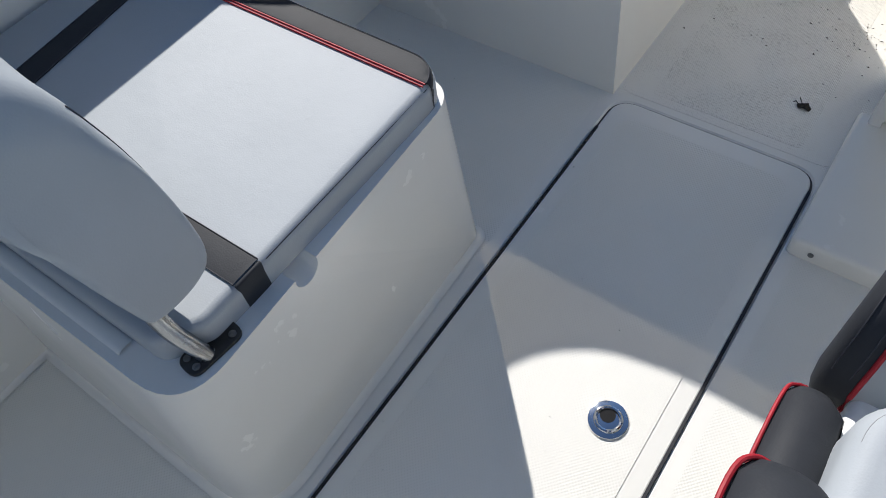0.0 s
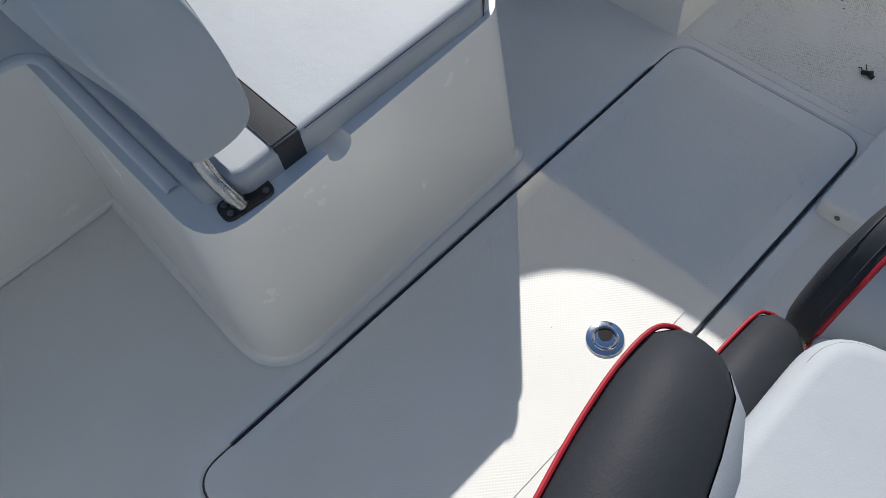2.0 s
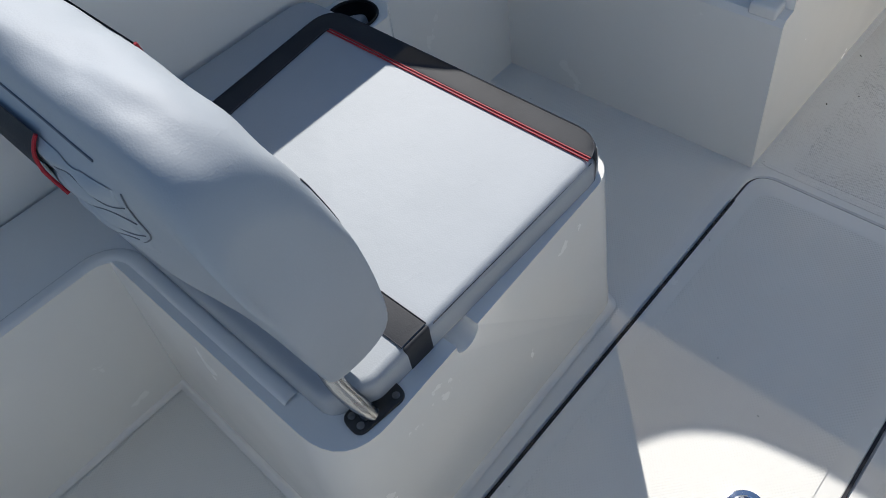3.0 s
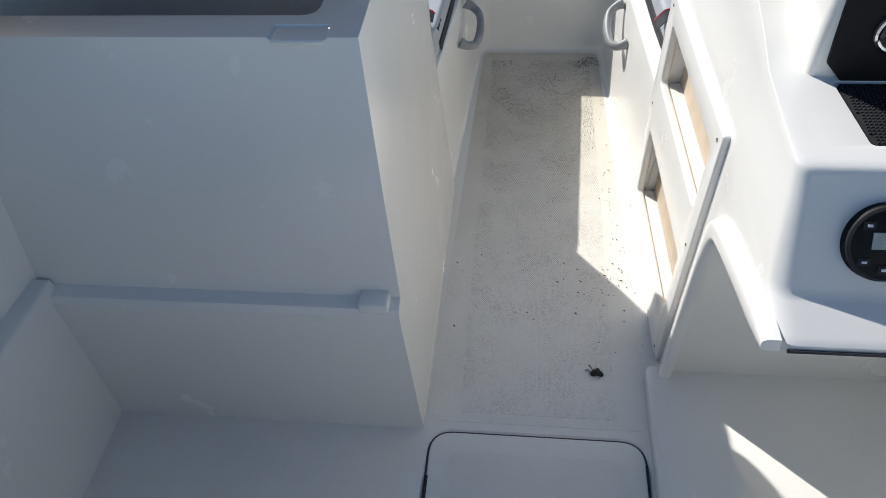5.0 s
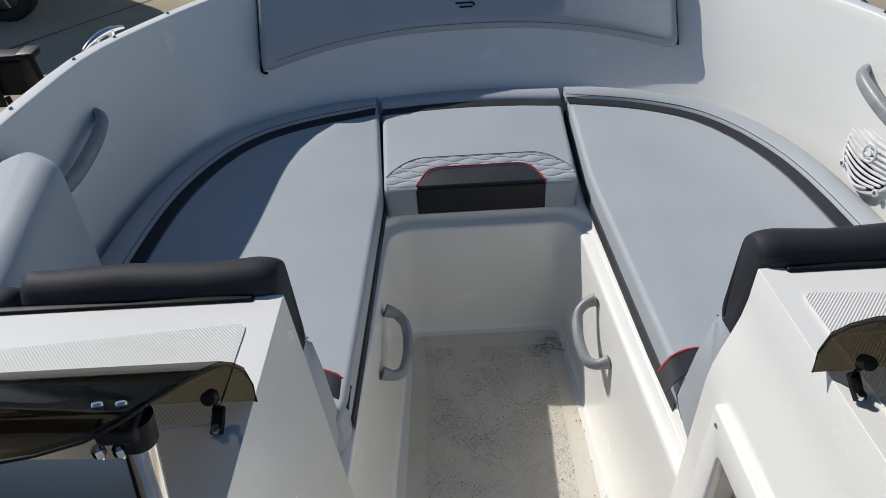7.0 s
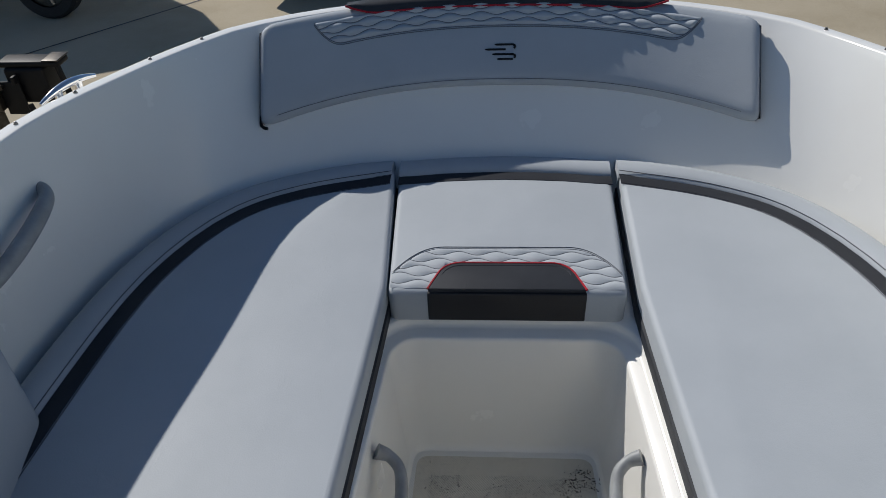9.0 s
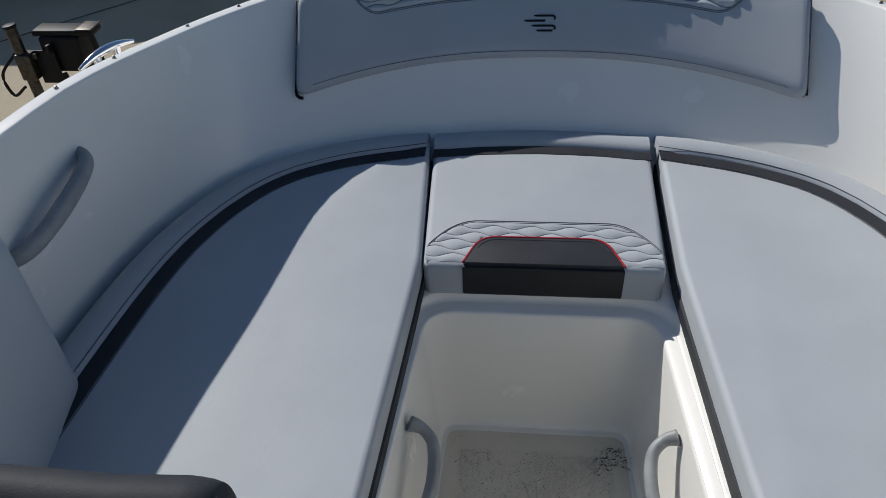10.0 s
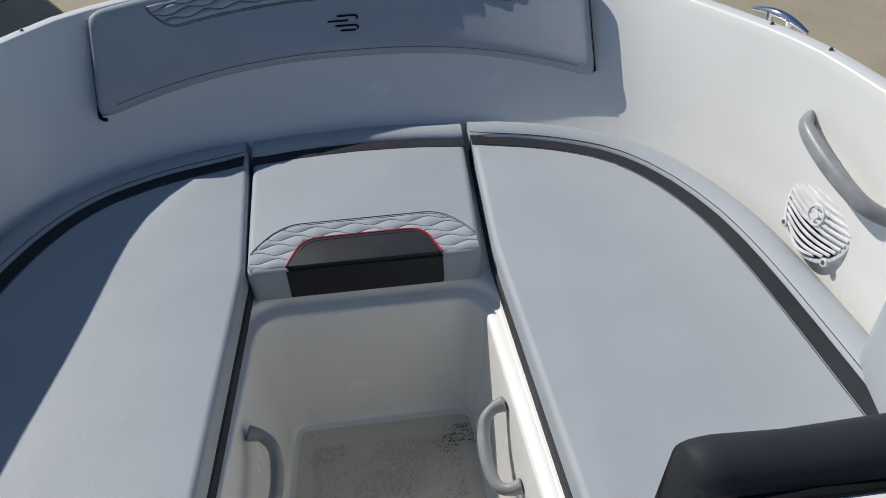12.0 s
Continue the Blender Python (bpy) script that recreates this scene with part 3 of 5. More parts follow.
def centre_cushion():
    h = holder("bow_centre_cushion", (0, 2.7, CUSH_Z0))
    tagged(h, "pale vinyl centre bow cushion, quilted front, charcoal patch", "cushion", "bow cushions")
    back = [Vector((p.x, p.y - 0.014)) for p in low_c if p.x < 0.262]
    back = [Vector((0.262, 2.902))] + [p for p in back[::-1]] + [Vector((-p.x, p.y)) for p in back[1:]] + [Vector((-0.262, 2.902))]
    front = round_poly([(-0.238, 2.405), (0.238, 2.405), (0.25, 2.7), (-0.25, 2.7)], [0.02, 0.02, 0, 0], 4)[:-2]
    poly = front + back
    z = CUSH_Z1 - 0.008
    keep(part("pad", pad(poly, CUSH_Z0 - 0.002, z, 0.014), VIN, None), h)
    k = [p for p in low_c if p.x < 0.25]
    k = k + [Vector((0.258, k[-1].y - 0.003, 0))]
    line = [Vector((-p.x, p.y, 0)) for p in k[::-1]] + [Vector((p.x, p.y, 0)) for p in k[1:]]
    a = [Vector((p.x, p.y - 0.090, z + 0.0003)) for p in line]
    b = [Vector((p.x, p.y - 0.125, z + 0.0003)) for p in line]
    keep(part("stripe", strip(a, b), VIN_DARK, None, "charcoal vinyl stripe"), h)
    keep(part("seam", tube([p + Vector((0, 0.004, 0)) for p in a], 0.0008, 5), THREAD, None), h)
    sec = [(0.090, -0.003), (0.087, 0.005), (0.076, 0.012), (0.054, 0.017), (0.032, 0.012), (0.018, 0.0), (0.012, -0.02), (0.012, -0.06)]
    keep(part("edge_roll", loft([[Vector((p.x, p.y - d, z + dz)) for p in line] for d, dz in sec]), VIN, None, "rounded outer roll", 60), h)
    # quilted field along the front
    y0 = 2.412

    def top_edge(x):
        return 0.134 - 0.09 * max(0.0, (abs(x) - 0.13) / 0.105) ** 2.2
    inside = lambda x, v: abs(x) < 0.234 and 0.002 < v < top_edge(x) and not (abs(x) < 0.15 and v < 0.078 - max(0, abs(x) - 0.095) * 0.9)
    low_edge = lambda x: max(0.003, min(0.076, (0.152 - abs(x)) * 2.7))
    clip = lambda x, v: min(max(low_edge(x), top_edge(x)), max(low_edge(x), v))
    keep(part("quilt", quilt_patch(lambda x, v, d: (x, y0 + v, z + 0.0002 + d), -0.233, 0.233, 6, 0.0235, 0.0062, 0.079, 0.0048, 240, clip), VIN, None, "quilted vinyl"), h)
    for r in range(1, 6):
        run = []
        for i in range(241):
            x = -0.235 + 0.47 * i / 240
            v = r * 0.0235 + 0.0062 * math.sin(2 * math.pi * x / 0.079 + math.pi * (r % 2))
            if inside(x, v):
                run.append((x, y0 + v, z + 0.0008))
            else:
                if len(run) > 4:
                    keep(part("quilt_seam", tube(run, 0.0007, 4), SEAM, None), h)
                run = []
        if len(run) > 4:
            keep(part("quilt_seam", tube(run, 0.0007, 4), SEAM, None), h)
    for d in (0.0, 0.006):
        edge = [(x, y0 + top_edge(x) + d, z + 0.0008) for x in [-0.233 + 0.466 * i / 60 for i in range(61)]]
        keep(part("quilt_border", tube(edge, 0.0009, 5), SEAM, None), h)
    # charcoal patch, red piped, over the front edge
    top = round_poly([(-0.157, 2.408), (0.157, 2.408), (0.126, 2.492), (-0.126, 2.492)], [0, 0, 0.055, 0.055], 10)
    keep(part("patch", slab(top, z - 0.012, z + 0.006, 0.003), VIN_DARK, None, "charcoal vinyl patch"), h)
    arc = [Vector((0.157, 2.408, z + 0.005))] + [Vector((p.x, p.y, z + 0.005)) for p in top[2:]] + [Vector((-0.157, 2.408, z + 0.005))]
    keep(part("piping", tube(arc, 0.0026, 6), RED, None, "red piping"), h)
    inn = inset(top, 0.010)[2:]
    keep(part("seam", tube([(p.x, p.y, z + 0.0062) for p in inn], 0.0008, 4), THREAD, None), h)
    # the patch's fold down the front, its shade given by the darker vinyl
    keep(part("front_patch", box(-0.158, 0.158, 2.4015, 2.412, CUSH_Z0, CUSH_Z1 - 0.011, 0.003), VIN_DARK_SHADED, None, "charcoal vinyl front patch, coloured darker as shade"), h)
    return h


centre_cushion()


def bow_bolster():
    """The curved backrest that leans on the sloping liner ahead of the bow cushions."""
    h = holder("bow_bolster", (0, 3.05, 0.58))
    tagged(h, "pale grey curved bow bolster with quilted top band", "bolster")
    half = 0.590

    def face(x):
        """Foot, head and outward normal of the front face at x."""
        t = min(1.0, abs(x) / half)
        foot = Vector((x, 3.033 - 0.173 * t ** 2.5, 0.590 - 0.028 * t * t))
        head = Vector((x, 3.162 - 0.160 * t ** 2.5, 0.760 - 0.004 * t * t))
        d = head - foot
        return foot, d, Vector((0, -d.z, d.y)).normalized()

    def on(x, a, lift=0.0):
        foot, d, nrm = face(x)
        return foot + d * a + nrm * (0.0075 + lift)
    # section: share of the face's height, and distance out from the face
    sec = [(0.06, -0.075), (0.01, -0.046), (-0.012, -0.020), (-0.004, -0.006), (0.022, 0.003), (0.07, 0.0068), (0.14, 0.0082), (0.3, 0.0078), (0.5, 0.0075), (0.7, 0.0075), (0.86, 0.0075), (0.94, 0.005), (0.985, -0.001), (1.008, -0.012), (1.012, -0.028), (1.0, -0.06)]
    ends = [(0.0, 0.060, 1.0), (0.0, 0.030, 0.55), (0.0005, 0.018, 0.0), (0.003, 0.010, 0.0), (0.007, 0.005, 0.0), (0.013, 0.0015, 0.0), (0.022, 0.0, 0.0)]
    cuts = [(-half + d, q, w) for d, q, w in ends]
    cuts += [(x, 0.0, 0.0) for x in [-half + 0.035 + (2 * half - 0.07) * i / 100 for i in range(101)]]
    cuts += [(half - d, q, w) for d, q, w in ends[::-1]]
    rows = []
    for x, drop, w in cuts:
        foot, d, nrm = face(x)
        near = max(0.0, 1 - (half - abs(x)) / 0.030) ** 2
        row = []
        for a, n in sec:
            aa = 0.5 + (a - 0.5) * (1 - 0.10 * near)
            nn = max(-0.075, min(n - min(drop, 0.018), -0.050 * w + 0.02 * (1 - w)))
            row.append(foot + d * aa + nrm * nn)
        rows.append(row)
    bm = loft(rows, cap=True)
    bmesh.ops.remove_doubles(bm, verts=bm.verts, dist=1e-5)
    keep(part("pad", bm, VIN, None, "", 55), h)
    for s in (-1, 1):
        side = rows[3 if s < 0 else -4]
        keep(part("end_seam", tube([p + Vector((0.0008 * s, 0, 0)) for p in side[2:14]], 0.0012, 6), SEAM, None), h)
        foot, d, nrm = face(half * s)
        edge = [] if s > 0 else [foot + d * -0.015 + nrm * -0.020 + Vector((-0.014 * s, 0, 0)), foot + d * -0.01 + nrm * -0.021 + Vector((-0.006 * s, 0, 0)), foot + d * 0.015 + nrm * -0.023 + Vector((0.002 * s, 0, 0))]
        edge += [foot + d * (0.05 + 0.9 * i / 14) + nrm * -0.024 + Vector((0.003 * s, 0, 0)) for i in range(15)]
        keep(part("end_piping", tube(edge, 0.0042, 8), BLACK, None, "black end piping"), h)
    keep(part("seam", tube([on(-0.55 + 1.1 * i / 60, 0.035, -0.002) for i in range(61)], 0.0009, 5), SEAM, None), h)
    # quilted upper band
    gain = 4.15

    def base(x):
        return 0.665 - 0.05 * min(1.0, abs(x) / 0.42) ** 2

    def q_low(x):
        return 0.07 * min(1.0, max(0.0, (abs(x) - 0.395) / 0.075)) ** 2
    q_at = lambda x, v, d: on(x, base(x) + v * gain, d)
    q_clip = lambda x, v: min(0.066, max(q_low(x), v))
    keep(part("quilt", quilt_patch(lambda x, v, d: q_at(x, v, 0.0004 + d * min(1.0, max(0.0, (v - q_low(x)) / 0.008))), -0.466, 0.466, 4, 0.0175, 0.0048, 0.079, 0.0075, 340, q_clip), VIN, None, "quilted vinyl", 60), h)
    for r in range(1, 4):
        run = []
        for i in range(341):
            x = -0.466 + 0.932 * i / 340
            v = r * 0.0175 + 0.0048 * math.sin(2 * math.pi * x / 0.079 + math.pi * (r % 2))
            if q_low(x) < v < 0.066:
                run.append(q_at(x, v, 0.0009))
        keep(part("quilt_seam", tube(run, 0.0012, 4), SEAM, None), h)
    for d in (0.0, -0.0045):
        low = [q_at(x, min(0.07, q_low(x)) + d, 0.0008) for x in [-0.468 + 0.936 * i / 120 for i in range(121)]]
        keep(part("quilt_border", tube(low, 0.0011, 5), SEAM, None), h)
    # charcoal cap with red piping
    xs = [-0.395 + 0.79 * i / 60 for i in range(61)]
    rise = lambda x: 0.12 * min(1.0, max(0.0, (abs(x) - 0.315) / 0.08)) ** 1.5
    a = [on(x, 0.895 + rise(x), 0.004) for x in xs]
    b = [on(x, 1.02, -0.008) + Vector((0, 0.03, 0.002)) for x in xs]
    keep(part("cap", loft([a, [on(x, min(1.02, 0.95 + rise(x)), 0.004 + 0.004 * (1 - rise(x) / 0.12)) for x in xs], [on(x, 1.02, 0.003 - 0.001 * rise(x) / 0.12) for x in xs], b]), VIN_DARK, None, "charcoal vinyl cap", 60), h)
    keep(part("piping", tube(a, 0.0026, 6), RED, None, "red piping"), h)
    # embroidered mark: plain bars with hooked ends
    for j, (x0, x1) in enumerate(((-0.024, 0.022), (-0.048, 0.004), (-0.030, 0.022), (-0.018, 0.022))):
        a0 = 0.435 - 0.057 * j
        pts = [on(x0 + (x1 - x0) * i / 8, a0, 0.0006) for i in range(9)]
        if j in (0, 2):
            pts += [on(x1 + 0.005, a0 - 0.012, 0.0006), on(x1 + 0.006, a0 - 0.028, 0.0006), on(x1 + 0.003, a0 - 0.045, 0.0006)]
        keep(part("emblem_bar", tube(pts, [0.0012] + [0.0026] * (len(pts) - 1), 6), BLACK, None), h)
    return h


bow_bolster()


def bow_seatback(side):
    """Backrest of a bow seat, against the forward face of a console."""
    h = holder("console_lounge_back", (0.6 * side, 1.68, 0.41))
    tagged(h, "charcoal topped pale vinyl lounge back against the console", "lounge back", "bow lounge backs")
    sec = [(1.612, 0.40), (1.603, 0.60), (1.598, 0.785), (1.600, 0.808), (1.612, 0.823), (1.632, 0.828), (1.650, 0.821), (1.659, 0.804), (1.662, 0.77), (1.671, 0.64), (1.698, 0.54), (1.732, 0.44), (1.735, 0.40)]
    sec = [(p.x, p.y) for p in spline([(y, z, 0) for y, z in sec], 3, True)]
    cyy, cz = 1.655, 0.665
    for name, x0, x1 in (("pad", 0.300, 0.628), ("outer_pad", 0.645, 0.90)):
        rows = []
        ends = ((-0.001, 0.02), (-0.0005, 0.4), (0.0, 0.80), (0.003, 0.88), (0.009, 0.95), (0.018, 0.985), (0.03, 1.0))
        w = x1 - x0
        for d, k in ends + ((w * 0.3, 1.0), (w * 0.6, 1.0)) + tuple((w - d, k) for d, k in ends[::-1]):
            rows.append([((x0 - 0.030 * max(0.0, 0.80 - z) * (d < 0.1) * (x0 < 0.4) + d) * side, cyy + (y - cyy) * k, cz + (z - cz) * (0.75 + 0.25 * k if k > 0.7 else k) - (0.026 * min(1.0, max(0.0, (z - 0.45) / 0.3)) if x0 > 0.4 else 0.0) + 0.003 * math.sin(d * 40) * (z > 0.8)) for y, z in sec])
        bm = loft(rows, True, True)
        for f in bm.faces:
            c = f.calc_center_median()
            f.material_index = 1 if c.z > 0.665 else 0
        keep(part(name, bm, [VIN, VIN_DARK], None, "", 60), h)
        if x0 < 0.4:
            rim = [Vector(p) + Vector((-0.001 * side, 0, 0)) for p in rows[3]]
            keep(part("seam", tube([p for p in rim if p.y > 1.66 and p.z < 0.80], 0.0012, 5), THREAD, None), h)
            keep(part("seam", tube([Vector((p[0] - 0.001 * side, p[1], 0.658)) for p in (min(r, key=lambda q: abs(q[2] - 0.66) + (0 if q[1] > 1.655 else 9)) for r in rows[2:9])], 0.001, 5), THREAD, None), h)
    keep(part("base_strip", box(min(0.33 * side, 0.88 * side), max(0.33 * side, 0.88 * side), 1.588, 1.6, 0.794, 0.805, 0.003), BLACK, None, "black mounting strip"), h)
    # outboard wing curving forward along the hull
    poly = round_poly([(0.70, 1.64), (0.955, 1.64), (0.925, 2.02), (0.85, 2.12), (0.775, 2.06)] if side < 0 else [(0.725, 1.64), (0.955, 1.64), (0.93, 1.98), (0.865, 2.07), (0.802, 2.01)], [0.05, 0.05, 0.06, 0.06, 0.06], 6)
    if side < 0:
        poly = [Vector((-p.x, p.y)) for p in poly][::-1]
    keep(part("wing", pad(poly, 0.435, 0.765, 0.036), VIN, None, "pale vinyl side wing"), h)
    return h


bow_seatback(1)
bow_seatback(-1)


# ---- consoles ----
def prism(sec, xin, xout):
    """Section of (y, z) points swept across the boat from the inner side xin(z) to xout."""
    bm = bmesh.new()
    a = [bm.verts.new((xin(z), y, z)) for y, z in sec]
    b = [bm.verts.new((xout, y, z)) for y, z in sec]
    k = len(sec)
    bm.faces.new(a)
    bm.faces.new(b[::-1])
    for i in range(k):
        j = (i + 1) % k
        bm.faces.new((a[j], a[i], b[i], b[j]))
    bmesh.ops.recalc_face_normals(bm, faces=bm.faces)
    return bm


def port_console():
    sec = [(0.84, -0.01), (0.866, 0.335), (0.874, 0.348), (0.902, 0.352), (0.945, 0.56), (1.008, 0.815), (1.30, 0.822), (1.60, 0.80), (1.615, -0.01)]
    body = prism(sec, lambda z: -(0.236 + 0.058 * max(z, 0) / 0.8), -1.02)
    tray = slab(round_poly([(-0.93, 1.072), (-0.342, 1.072), (-0.342, 1.345), (-0.93, 1.375)], 0.03, 6), 0.628, 0.9)
    for v in tray.verts:
        if v.co.z < 0.7 and v.co.x > -0.6:
            v.co.x -= 0.095
    badge = box(-0.435, -0.342, 0.98, 1.046, 0.811, 0.85, 0.006)
    ob = obj("port_console", solid(body, (tray, badge), 0.012, 7), GEL, 9)
    tagged(ob, "white moulded port console with open tray in its top", "console", kind="structure")
    bm = box(-0.335, -0.279, 0.868, 0.92, 0.34, 0.366, 0.006)
    tagged(obj("console_corner", bm, GEL), "moulded corner of the console ledge", "console", kind="structure")
    mat_ = obj("tray_mat", slab(round_poly([(-0.92, 1.08), (-0.444, 1.08), (-0.444, 1.338), (-0.92, 1.365)], 0.025), 0.629, 0.637), RUBBER)
    tagged(mat_, "black rubber mat lying in the console tray", "mat")
    plate = obj("recess_plate", box(-0.43, -0.347, 1.0, 1.04, 0.804, 0.8135, 0.004), GEL)
    tagged(plate, "white blank plate set into the console top", "plate")
    for s in (-1, 1):
        y0 = 1.385 if s < 0 else 1.185
        q = round_poly([(0.33, y0), (0.94, y0 - 0.01), (0.94, 1.49), (0.328, 1.545)], 0.012, 4)
        if s < 0:
            q = [Vector((-p.x, p.y)) for p in q][::-1]
        bm = slab(q, 0.0, 0.0022)
        for v in bm.verts:
            v.co.z += 0.8215 - (v.co.y - 1.30) * 0.0733 if s < 0 else 0.8265 - (v.co.y - 1.20) * 0.065
        tagged(obj("deck_grip_field", bm, SKID_COARSE, 0), "dimpled anti-slip field on the console top", "deck", kind="structure")


port_console()


def toe(y):
    """How far the helm side stands out to starboard along its after part."""
    return 0.016 * min(1.0, max(0.0, (1.54 - y) / 0.50))


def helm_console():
    sec = [(0.985, -0.01), (0.975, 0.44), (0.92, 0.475), (0.675, 0.553), (0.655, 0.561), (0.657, 0.576), (0.668, 0.583), (0.714, 0.599), (0.722, 0.604), (0.727, 0.612), (0.745, 0.642), (0.7885, 0.7193), (0.7965, 0.7335), (0.8005, 0.7405), (0.8030, 0.7450), (0.8065, 0.7490), (0.8115, 0.7515), (0.8200, 0.7530), (0.84, 0.7550), (1.0, 0.768), (1.06, 0.79), (1.20, 0.826), (1.60, 0.80), (1.615, -0.01)]
    rows = []

    def tuck(y, z):
        k = min(1.0, max(0.0, (z - 0.60) / 0.15))
        k = k * k * (3 - 2 * k)
        return 0.022 * max(z, 0) / 0.8 + 0.024 * k + toe(y) * (1 - k)
    for d in (0.0, 0.002, 0.005, 0.010, 0.016, 0.023, 0.032, 0.042, 0.3, 0.74):
        row = []
        for y, z in sec:
            R = 0.032 - 0.012 * min(1.0, max(0.0, (z - 0.66) / 0.09))
            s_ = R - math.sqrt(max(0.0, R * R - (R - min(d, R)) ** 2))
            row.append((0.252 + d, y + (s_ * min(1.0, (0.95 - y) / 0.13) if y < 0.95 and z > 0.55 else 0), z))
        rows.append(row)
    body = loft(rows, True, True)
    for z in (0.60, 0.63, 0.66, 0.69, 0.72, 0.75):
        bmesh.ops.bisect_plane(body, geom=body.verts[:] + body.edges[:] + body.faces[:], plane_co=(0, 0, z), plane_no=(0, 0, 1))
    for y in (1.04, 1.29, 1.54):
        bmesh.ops.bisect_plane(body, geom=body.verts[:] + body.edges[:] + body.faces[:], plane_co=(0, y, 0), plane_no=(0, 1, 0))
    for v in body.verts:
        v.co.x += tuck(v.co.y, v.co.z) * max(0.0, 1 - max(0.0, v.co.x - 0.252) / 0.3)
    cut = []
    cut.append(box(0.20, 0.335, 1.065, 1.510, 0.03, 0.59, 0.012))
    matcut = slab(round_poly([(0.396, 0.846), (0.99, 0.846), (0.99, 0.978), (0.378, 0.978)], 0.01), 0.0, 0.1)
    for v in matcut.verts:
        v.co.z += (0.750 + (v.co.y - 0.80) * 0.09) - 0.006
    ob = obj("helm_console", solid(body, cut + [matcut], 0.010, 3, 40), GEL, 45)
    tagged(ob, "white moulded helm console with overhanging dash", "console", kind="structure")
    # instrument pod: face raked, left side sloping out to the dash
    rows = []
    for x, k in ((0.314, 0.0), (0.323, 0.06), (0.331, 0.20), (0.338, 0.42), (0.344, 0.66), (0.350, 0.85), (0.356, 0.96), (0.365, 1.0), (0.62, 1.02), (1.0, 1.02)):
        top = [(0.992, 0.750), (0.986, 0.775), (0.983, 0.922), (0.988, 0.938), (0.998, 0.948), (1.016, 0.946), (1.06, 0.915), (1.12, 0.855), (1.165, 0.80)]
        rows.append([(x + max(0.0, 0.347 - x) * 0.85 * min(1.0, max(0.0, (1.13 - y) / 0.12)), y + max(0.0, 1 - k) * 0.030 * max(0.0, min(1.0, (1.2 - y) / 0.15)), 0.757 + (z - 0.757) * k if z > 0.757 else z) for y, z in top])
    ob = obj("instrument_pod", loft(rows), GEL, 75)
    tagged(ob, "white raised instrument pod on the dash", "instrument pod", kind="structure")
    h = holder("instrument_panel", (0.6, 0.99, 0.84))
    tagged(h, "black instrument panel with round chrome gauge", "instrument panel")
    pl = round_poly([(0.394, 0.760), (0.98, 0.760), (0.98, 0.942), (0.384, 0.942), (0.359, 0.920), (0.364, 0.792)], [0.008, 0.008, 0.008, 0.016, 0.012, 0.008])
    m = Matrix(((1, 0, 0, 0), (0, 0, -1, 0.983), (0, 1, 0, 0), (0, 0, 0, 1)))
    bm = slab(pl, -0.004, 0.004, 0.002)
    bmesh.ops.transform(bm, matrix=m, verts=bm.verts)
    keep(part("face", bm, BLACK, None), h)
    gx, gz = 0.438, 0.842
    keep(part("gauge", tube([(gx + 0.027 * math.cos(a), 0.975, gz + 0.027 * math.sin(a)) for a in [i * math.pi / 20 for i in range(40)]], 0.0045, 8, True, True, 1.0, (0, 1, 0)), CHROME, None, "chrome ringed gauge"), h)
    dome = bmesh.new()
    bmesh.ops.create_uvsphere(dome, u_segments=24, v_segments=10, radius=0.026)
    bmesh.ops.transform(dome, matrix=Matrix.Translation((gx, 0.977, gz)) @ Matrix.Diagonal((1, 0.28, 1, 1)), verts=dome.verts)
    keep(part("lens", dome, GAUGE_LENS, None, "dark domed gauge glass"), h)
    keep(part("hub", cyl((gx, 0.9715, gz), (gx, 0.969, gz), 0.006, 16), GREYPL, None), h)
    # ribbed mat
    h = holder("dash_mat", (0.6, 0.9, 0.77))
    tagged(h, "black ribbed rubber mat on the dash", "mat")
    bm = slab(round_poly([(0.400, 0.850), (0.985, 0.850), (0.985, 0.975), (0.383, 0.975)], 0.008), 0.0, 0.004)
    for v in bm.verts:
        v.co.z += (0.750 + (v.co.y - 0.80) * 0.09) - 0.006
    keep(part("sheet", bm, RUBBER, None), h)
    bms = bmesh.new()
    for i in range(104):
        x = 0.366 + 0.0059 * i
        for j in range(20):
            y = 0.855 + 0.0060 * j
            if y < 0.853 + max(0, (0.404 - x)) * 7 or x > 0.98:
                continue
            z = (0.750 + (y - 0.80) * 0.09) - 0.002
            vs = [bms.verts.new((x + dx, y + dy, z + dz)) for dz, k in ((0, 1), (0.0022, 0.75)) for dx, dy in ((-0.0019 * k, -0.0022 * k), (0.0019 * k, -0.0022 * k), (0.0019 * k, 0.0022 * k), (-0.0019 * k, 0.0022 * k))]
            bms.faces.new(vs[4:])
            for a in range(4):
                b = (a + 1) % 4
                bms.faces.new((vs[a], vs[b], vs[4 + b], vs[4 + a]))
    st = keep(part("ribs", bms, RUBBER, None), h)
    st["kind"] = "stuff"
    # round stereo on the aft face
    h = holder("marine_stereo", (0.42, 0.75, 0.66))
    tagged(h, "round black marine stereo with small grey display", "stereo")
    n = Vector((0, -0.872, 0.49)).normalized()
    c = Vector((0.4135, 0.7600, 0.669))
    u = Vector((1, 0, 0))
    w = u.cross(n) * -1
    keep(part("bezel", cyl(c - n * 0.012, c + n * 0.014, 0.055, 48, 0.048, 0.004), BLACK, None), h)
    keep(part("ring", tube([c + n * 0.012 + (u * math.cos(a) + w * math.sin(a)) * 0.047 for a in [i * math.pi / 24 for i in range(48)]], 0.0035, 8, True, True, 1.0, n), RUBBER, None), h)

